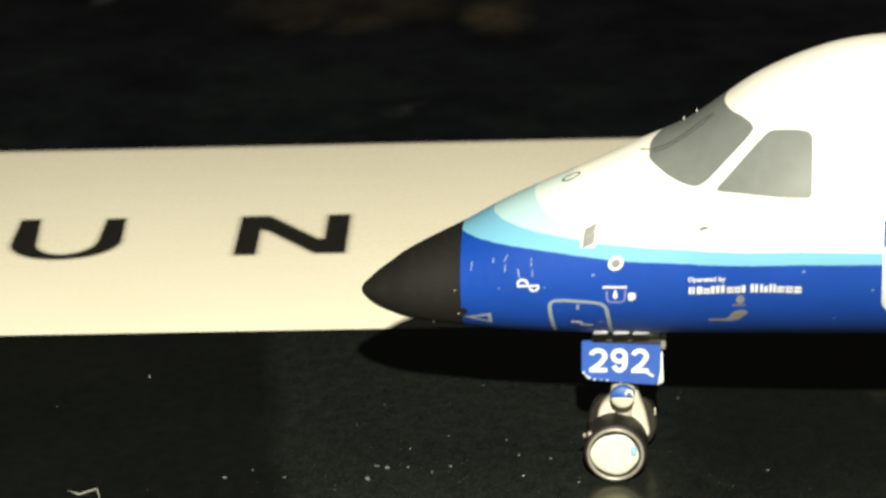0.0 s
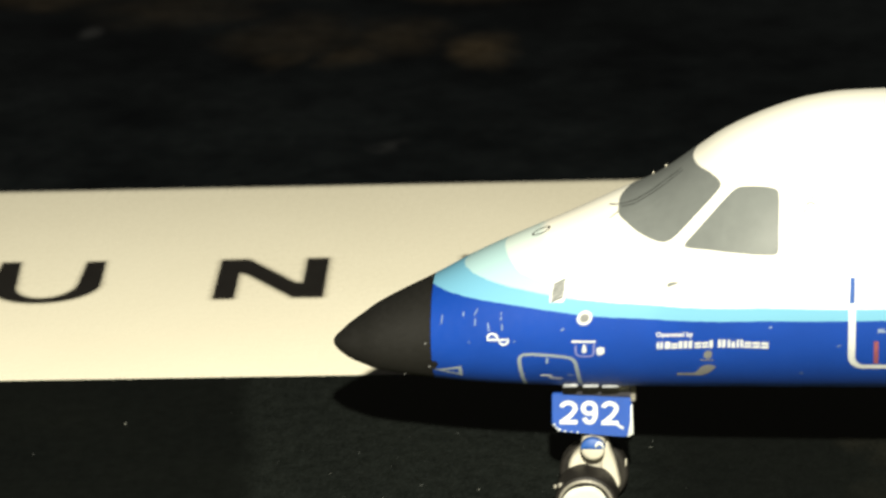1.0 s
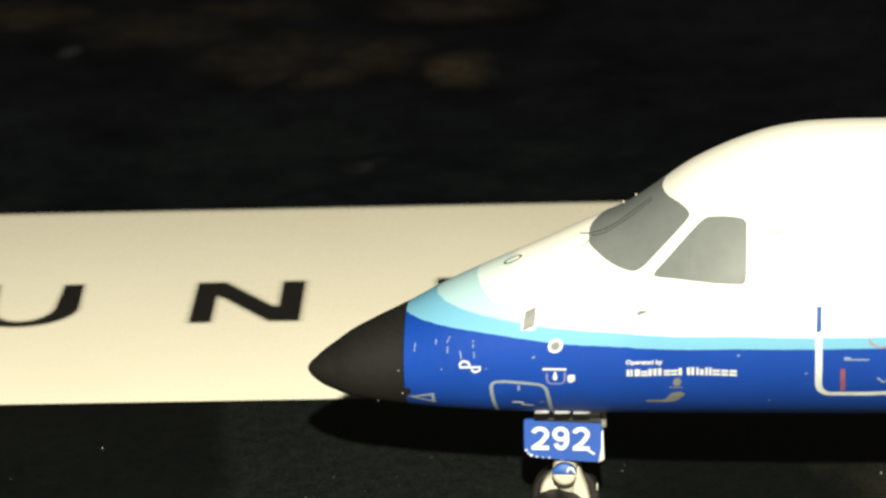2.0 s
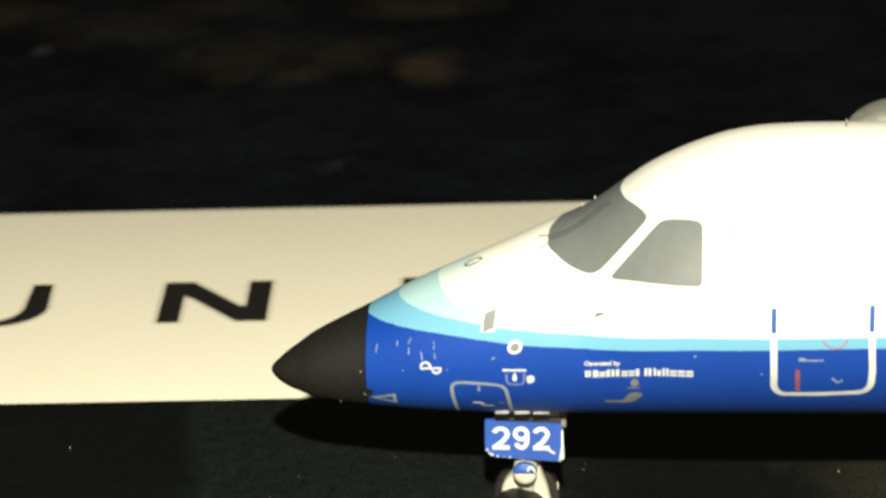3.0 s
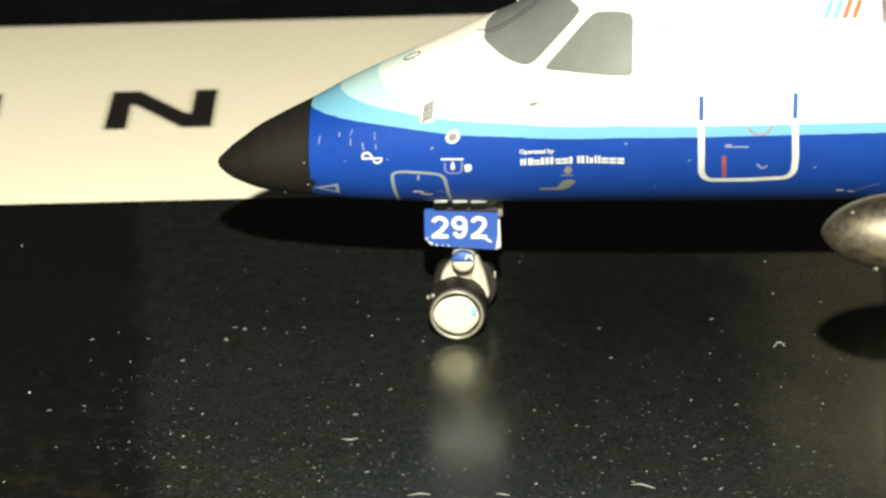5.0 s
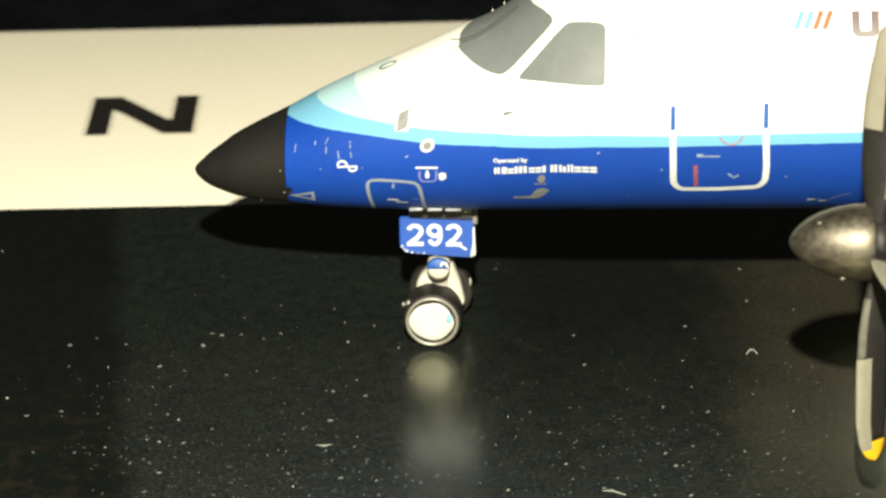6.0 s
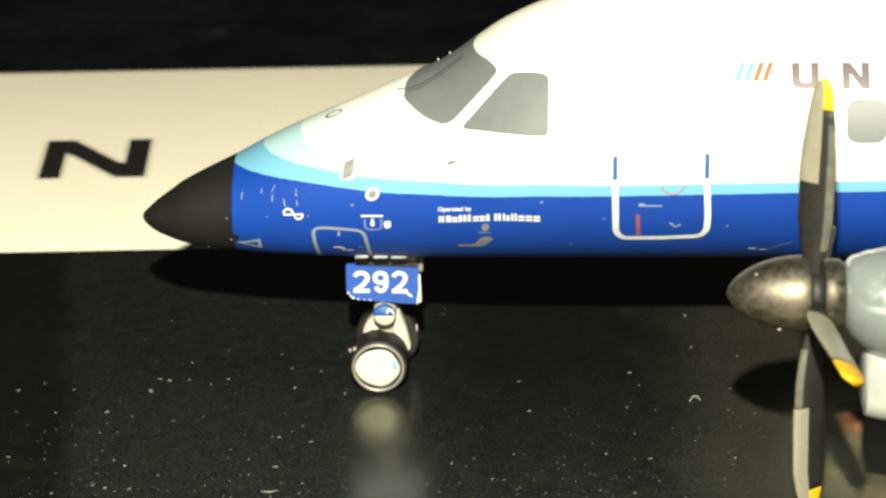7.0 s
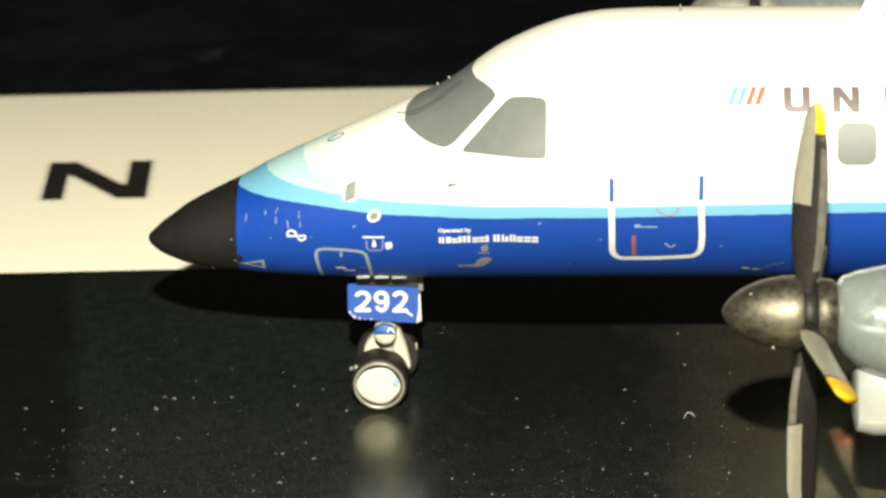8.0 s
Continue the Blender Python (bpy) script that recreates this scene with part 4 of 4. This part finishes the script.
def drift(k, r):
    return float(np.interp(r, (0, 3, 4.5, 6.6, 8.1), DRIFT[k]))


def blade_points(loops, angle, y, k):
    c, s = math.cos(angle), math.sin(angle)
    return [[(HUB_X + ax + drift(k, r), y - tg * c + r * s, BLADE_Z + tg * s + r * c) for tg, ax, r in loop] for loop in loops]


def blade_strip(lp, first, last, grow=1.05):
    """Part of one section's rim, a little proud of the blade; first and last may wrap round the leading edge."""
    cx, cy = sum(p[0] for p in lp) / len(lp), sum(p[1] for p in lp) / len(lp)
    return [(cx + (lp[j % 14][0] - cx) * grow, cy + (lp[j % 14][1] - cy) * grow, lp[j % 14][2]) for j in range(first, last)]


def skinned(rows, n):
    return [(i * n + j, i * n + j + 1, (i + 1) * n + j + 1, (i + 1) * n + j) for i in range(rows - 1) for j in range(n - 1)]


def engine(y, lean, metal, finish, lift=0.0, slide=0.0):
    nac = []
    for x, zc, ry, rz in ((27.05, 11.85, 1.05, 1.1), (27.3, 11.75, 1.35, 1.45), (27.8, 11.6, 1.7, 1.75), (28.6, 11.45, 2.0, 2.05), (30, 11.4, 2.3, 2.4), (34, 11.4, 2.5, 2.7), (42, 11.6, 2.4, 2.6), (50, 12.0, 1.8, 2.0), (58, 12.4, 0.7, 0.8)):
        nac.append([(x, y + ry * math.cos(2 * math.pi * k / 40), zc + rz * math.sin(2 * math.pi * k / 40)) for k in range(40)])
    cowl = solid("engine_cowl", *rings(nac), mat_silver, plane, "silver-grey engine cowl")
    chin = []
    for x, z0, z1, w in ((27.85, 7.6, 9.6, 0.9), (27.95, 7.2, 9.9, 1.1), (28.6, 7.05, 10.3, 1.25), (31, 7.2, 10.4, 1.4), (36, 8.2, 10.4, 1.3), (40, 9.6, 10.5, 0.8)):
        o = rounded(-w, z0, w, z1, 0.42 * min(w, (z1 - z0) / 2) * 2, 5)
        chin.append([(x, y + p[0], p[1]) for p in o])
    sharp(solid("air_intake", *rings(chin), mat_chin, cowl, "white chin air intake"), 50)
    spin = [(22.93 + 2.82 * (i / 14) ** 1.7, 1.36 * math.sin(min(1, (i / 14) ** 1.7 + 0.0001) ** 0.62 * math.pi / 2)) for i in range(15)]
    spin += [(25.80, 1.33), (25.80, 0.9)]
    spinner = solid("spinner", *turned([(s, r) for s, r in spin], (0, y, HUB_Z), "x", 40), metal, plane, finish + " metal propeller spinner")
    sharp(spinner, 50)
    sharp(solid("back_plate", *turned([(26.30, 0.9), (26.34, 1.18), (26.5, 1.25), (26.9, 1.22), (27.08, 1.05)], (0, y, HUB_Z), "x", 36), metal, spinner, finish + " metal back plate"), 40)
    solid("propeller_hub", *turned([(25.75, 0.85), (26.4, 0.85)], (0, y, HUB_Z), "x", 24), mat_blade, spinner)
    for dx, dz, r in ((-2.09, 1.00, 0.06), (-1.25, -0.95, 0.065)) if y < 0 else ():
        solid("casting_speck", *turned([(-0.05, 0.01), (-0.03, r), (0.03, r), (0.05, 0.01)], (HUB_X + dx, y - 0.62 if dz > 0 else y - 1.0, HUB_Z + dz), "z", 9), mat_sheath, spinner, "tiny pale casting speck")
    for k in range(4):
        ang = radians(lean + 90 * k)
        root = (7.0, 6.9, 7.3, 6.5)[k]
        inner = [blade_section(k, 0.7 + (root - 0.7) * i / 22) for i in range(23)]
        tip = [blade_section(k, root + (8.07 - root) * i / 9) for i in range(10)]
        blade = solid("propeller_blade", *rings(blade_points(inner, ang, y, k)), mat_blade, plane, "black propeller blade with grey sheath and yellow tip")
        solid("blade_tip", *rings(blade_points(tip, ang, y, k)), mat_yellow, blade, "yellow blade tip")
        # the worn grey sheath wraps the leading edge
        first, reach, a, b = ((4.35, 3.71, -3, 5), (4.3, 3.1, -4, 4), (4.05, 3.55, -3, 4), (2.1, 4.35, 7, 15))[k]
        shell = [blade_strip(blade_section(k, first + reach * i / 18), a, b) for i in range(19)]
        solid("leading_edge_sheath", [q for lp in blade_points(shell, ang, y, k) for q in lp], skinned(19, b - a), mat_sheath, blade, "grey leading edge sheath")
        if k in (0, 2):
            # light caught by the black blade's edge, painted as a paler strip
            first, reach, a, b = (1.9, 4.6, 5, 8) if k == 0 else (1.8, 2.2, -2, 2)
            worn = [blade_strip(blade_section(k, first + reach * i / 12), a, b, 1.03) for i in range(13)]
            solid("lit_blade_edge", [q for lp in blade_points(worn, ang, y, k) for q in lp], skinned(13, b - a), mat_lit_edge, blade, "blade edge highlight painted pale")
        blade.location = (slide * MM, 0, lift * MM)
    # main wheels under the cowl
    leg = solid("main_gear", *turned([(1.0, 0.4), (9.0, 0.45)], (42.0, y, 0), "z", 14), mat_gear, plane, "off-white main gear leg")
    for s in (-1, 1):
        wheel(42.0, y + s * 0.95, 1.75, 1.1, s, leg)
    for ob in (cowl, spinner):
        ob.location = (slide * MM, 0, lift * MM)
    return cowl


engine(-16.4, 4.9, mat_chrome, "polished")
engine(16.4, 8.0, mat_far_spinner, "dull grey", 0.8, 0.35)


def wing(side):
    loops = []
    for y, x0, chord, zc, th in ((3.0, 38.0, 14.0, 8.6, 1.7), (16.4, 38.6, 11.5, 10.6, 1.35), (30.0, 39.6, 9.5, 11.9, 1.0), (49.0, 41.0, 6.2, 14.1, 0.6)):
        o = []
        for k in range(24):
            a = 2 * math.pi * k / 24
            u = (1 - math.cos(a)) / 2
            o.append((x0 + chord * u, side * y, zc + math.sin(a) * th / 2 * (1 - 0.6 * u)))
        loops.append(o)
    solid("wing", *rings(loops), mat_lightgrey, plane, "pale grey wing")


wing(-1), wing(1)

# ------------------------------------------------------------------ dust on the glass
def dust(count):
    """Grains of all sizes, most of them tiny, gathered in clumps and thinner towards the tablet's top."""
    rng = np.random.default_rng(7)
    verts, faces = [], []
    while count:
        x, y = rng.uniform(-26, 36), rng.uniform(-18, 13)
        bare = 1 / (1 + math.exp((x + 0.13 * y + 5.0 + 2.5 * noise.noise((y * 0.35, 3.1, 0))) * 1.6))
        near = min(1.0, max(0.0, (3.5 - y + 3.0 * noise.noise((x * 0.15, 7.0, y * 0.15))) / 13.0))
        keep = (0.03 + 0.97 * near ** 1.7) * (1 - 0.94 * bare) * (0.5 if x > 9.5 and y > -8 else 1.0)
        clump = noise.noise((x * 0.22, y * 0.22, 0.3)) + 0.6 * noise.noise((x * 1.1, y * 1.1, 5.0))
        if rng.random() > keep * min(1.0, max(0.10, 0.42 + clump * 0.6)):
            continue
        r = 0.007 + 0.018 * rng.random() + 0.040 * rng.random() ** 9
        long = rng.uniform(1.0, 1.6) if rng.random() < 0.8 else rng.uniform(1.8, 4.0)
        turn = rng.uniform(0, 3.14)
        base, k = len(verts), 5
        for j in range(k):
            a = 2 * math.pi * j / k
            q = r * rng.uniform(0.25, 1.35)
            u, w = q * long * math.cos(a), q * math.sin(a)
            verts.append((x + u * math.cos(turn) - w * math.sin(turn), y + u * math.sin(turn) + w * math.cos(turn), 0.001))
        verts.append((x + r * rng.uniform(-0.3, 0.3), y, r * rng.uniform(0.4, 1.0)))
        faces += [(base + j, base + (j + 1) % k, base + k) for j in range(k)]
        count -= 1
    return verts, faces


me = bpy.data.meshes.new("dust_specks")
dv, df = dust(3200)
me.from_pydata([tuple(c * MM for c in p) for p in dv], [], df)
me.materials.append(mat_dust)
tagged(new("dust_specks", me), "pale dust specks scattered over the black screen", "dust", kind="stuff")


def lint(points, r):
    """A short curled fibre lying on the glass."""
    loops = []
    for i, p in enumerate(points):
        rr = r * (0.5 if i in (0, len(points) - 1) else 1.0)
        q = Vector(points[min(i + 1, len(points) - 1)]) - Vector(points[max(i - 1, 0)])
        side = Vector((-q.y, q.x)).normalized()
        loops.append([(p[0] + side.x * rr * math.cos(a), p[1] + side.y * rr * math.cos(a), rr + rr * math.sin(a)) for a in [2 * math.pi * k / 6 for k in range(6)]])
    return tagged(solid("lint_fibre", *rings(loops), mat_lint), "short pale lint fibre lying on the black screen", "lint", "lint on the screen")


for pts in (((5.04, -9.66), (5.4, -9.74), (5.71, -9.6)), ((16.41, -13.21), (16.78, -13.2), (17.32, -13.51)), ((11.29, -13.95), (11.55, -14.02), (11.83, -14.07)),
            ((7.98, -14.15), (8.4, -13.98), (8.83, -14.06)), ((-12.72, -2.05), (-12.13, -2.44), (-11.6, -2.0), (-11.51, -1.92), (-11.24, -2.72)),
            ((22.50, -1.56), (22.67, -1.08), (22.86, -1.08), (22.98, -1.45))):
    lint(pts, 0.022)


def flake(x, y, r, seed, material, label, flat=0.8):
    """One larger crumb of dust: an uneven little chip."""
    rng = random.Random(seed)
    lean, thin = rng.uniform(0, 3.14), rng.uniform(0.3, flat)
    base = []
    for k in range(6):
        u, w = r * rng.uniform(0.5, 1.4) * math.cos(1.05 * k), thin * r * rng.uniform(0.4, 1.3) * math.sin(1.05 * k)
        base.append((x + u * math.cos(lean) - w * math.sin(lean), y + u * math.sin(lean) + w * math.cos(lean), 0.002))
    tops = [(x + (p[0] - x) * 0.5, y + (p[1] - y) * 0.5, thin * r * rng.uniform(0.5, 1.1)) for p in base]
    return tagged(solid("dust_crumb", *rings([base, tops]), material, smooth=False), label, "dust crumb", "dust crumbs on the screen")


BRIGHT = ((-7.68, -13.2), (-0.78, -7.59), (-8.23, -5.74), (7.73, -0.94), (19.84, -2.09), (-1.81, -9.28), (-11.62, 9.08), (6.63, -8.99),
          (5.5, -0.4), (0.7, 2.0), (-2.3, -4.7), (-4.5, -2.9), (4.5, -13.0), (12.6, -7.2), (12.8, -13.2), (17.0, -12.2), (24.3, -0.3), (22.65, 7.12))
DIM_NEAR = ((-1.8, 4.3), (0.8, 0.3), (-0.5, 0.4), (1.8, -0.1), (2.5, 0.4), (4.6, 2.9), (-4.1, -0.7), (-6.5, -0.8), (-4.2, -4.4), (-2.3, -2.8), (-6.2, -2.8), (-5.5, -0.1), (-5.7, -6.9),
            (-4.2, -7.1), (-1.3, -7.1), (-3.9, -10.5), (-1.2, -13.5), (-0.9, -12.0), (-1.4, -11.2), (3.2, -10.5), (2.7, -10.5), (4.4, -8.3), (5.4, -7.6), (5.0, -5.0), (5.3, -5.0),
            (5.8, -4.5), (5.2, 1.5), (6.5, 1.2), (6.2, -4.0), (6.7, -5.4), (3.9, -10.2), (5.8, -10.9), (6.3, -12.3), (5.2, -13.7), (4.2, -12.0), (4.6, -12.7), (1.5, -13.7), (-7.1, -7.3))
DIM_FAR = ((16.9, -7.1), (20.0, 1.2), (20.4, -0.0), (15.2, 0.3), (22.8, 3.8), (24.8, 2.9), (25.2, -2.6), (25.4, -4.8), (20.1, -4.5), (20.7, -6.7), (21.0, -8.6), (13.5, -6.8), (15.1, -6.4),
           (12.2, -9.6), (15.0, -11.1), (15.3, -12.3), (19.3, -11.2), (19.8, -12.0), (21.3, -11.9), (19.8, -13.5), (18.4, -13.5), (18.9, -10.2), (17.9, -10.8), (14.6, -13.9),
           (22.0, -10.0), (22.9, -10.2), (23.5, -10.6), (24.0, -11.7), (20.0, -9.6), (14.3, -8.5), (15.4, -9.2), (16.5, -13.0), (21.7, -4.0), (15.7, -2.5), (18.9, -6.3), (11.61, 7.16))
for k, (x, y) in enumerate(BRIGHT):
    flake(x, y, 0.048 + 0.018 * ((k * 7) % 5) / 4, k, mat_lint, "pale crumb of dust on the black screen")
for k, (x, y) in enumerate(DIM_NEAR + DIM_FAR):
    flake(x, y, 0.060 + 0.050 * ((k * 7) % 5) / 4, 50 + k, mat_speck, "small grey fleck of dust on the black screen", 0.55)
for k, (x, y, r) in enumerate(((-0.72, -0.80, 0.15), (-0.05, 0.22, 0.16))):
    flake(x, y, r, 151 + k, mat_speck, "larger grey tuft of dust on the black screen", 0.55)


# ------------------------------------------------------------------ painted reflection on the glass
def reflection_paint(name, tones, x, y, rx, ry, cover):
    """A reflection painted as a thin film round (x, y), streaked towards the viewer, thinner in places and fading out
    at its rim.
    """
    g = Graph(name)
    co = g.coords()
    sep = g.node("ShaderNodeSeparateXYZ")
    g.link(co, sep.inputs[0])
    stretch = g.node("ShaderNodeCombineXYZ")
    g.link(sep.outputs[0], stretch.inputs[0])
    g.link(g.math("MULTIPLY", sep.outputs[1], 0.20), stretch.inputs[1])
    streak = g.noise(stretch.outputs[0], 2.2, 4.0, 0.65)
    blot = g.noise(co, 0.55, 4.0, 0.65)
    both = g.math("ADD", g.math("MULTIPLY", streak, 0.5), g.math("MULTIPLY", blot, 0.5))
    g.link(g.ramp(both, [(0.38, tones[0]), (0.50, tones[1]), (0.62, tones[2])]), g.bsdf.inputs["Base Color"])
    across = g.math("POWER", g.math("ABSOLUTE", g.math("DIVIDE", g.math("SUBTRACT", sep.outputs[0], x), rx)), 2.0)
    along = g.math("POWER", g.math("ABSOLUTE", g.math("DIVIDE", g.math("SUBTRACT", sep.outputs[1], y), ry)), 2.0)
    rim = g.math("ADD", g.math("ADD", across, along), g.math("MULTIPLY", g.math("SUBTRACT", both, 0.5), 2.4))
    g.link(g.math("MULTIPLY", g.ramp(rim, [(0.25, 1.0), (1.0, 0.0)]), g.ramp(both, [(0.34, cover * 0.45), (0.62, cover)])), g.bsdf.inputs["Alpha"])
    g.bsdf.inputs["Roughness"].default_value = 0.6
    g.bump(streak, 0.4, 0.00002)
    return g.mat


def film(name, outline, z, material, label, parent=None):
    """A thin uneven film with a ragged rim, lying on the glass."""
    rng = random.Random(11)
    n = len(outline)
    cx, cy = sum(p[0] for p in outline) / n, sum(p[1] for p in outline) / n
    verts, faces = [(cx, cy, z + 0.004)], []
    for q in (0.4, 0.75, 0.94, 1.0):
        for x, y in outline:
            verts.append((cx + (x - cx) * q, cy + (y - cy) * q, (z + 0.002 * rng.random() + 0.002) if q < 1 else 0.0005))
    faces += [(0, 1 + k, 1 + (k + 1) % n) for k in range(n)]
    for r in range(3):
        a, b = 1 + r * n, 1 + (r + 1) * n
        faces += [(a + k, b + k, b + (k + 1) % n, a + (k + 1) % n) for k in range(n)]
    return solid(name, verts, faces, material, parent, label)


def ragged(points, amount, seed, step=0.25):
    """Break a coarse outline into short uneven steps."""
    rng, out = random.Random(seed), []
    for i, (x, y) in enumerate(points):
        u, v = points[(i + 1) % len(points)]
        m = max(1, int(math.hypot(u - x, v - y) / step))
        out += [(x + (u - x) * k / m + rng.uniform(-amount, amount), y + (v - y) * k / m + rng.uniform(-amount, amount)) for k in range(m)]
    return out


OLIVE = ((0.030, 0.026, 0.014), (0.085, 0.070, 0.037), (0.20, 0.165, 0.10))
ORANGE_BROWN = ((0.09, 0.035, 0.016), (0.17, 0.060, 0.028), (0.22, 0.10, 0.05))


def smear(name, x, y, rx, ry, tones, cover, seed, z, label, parent=None):
    outline = [(x + 1.5 * rx * math.cos(radians(a)), y + 1.5 * ry * math.sin(radians(a))) for a in range(0, 360, 20)]
    return film(name, ragged(outline, 0.05, seed), z, reflection_paint("dried_" + name, tones, x, y, rx, ry, cover), label, parent)


# the far engine's blurred reflection, put into the colour of a thin film
main_patch = tagged(smear("dried_smear", 30.6, -6.6, 4.0, 5.2, OLIVE, 0.66, 3, 0.004, ""), "olive reflection of the far engine painted on the black screen", "smear")
smear("reflection_spot", 29.4, -3.4, 0.8, 1.3, ORANGE_BROWN, 0.75, 5, 0.012, "orange spot painted into the reflection", main_patch)
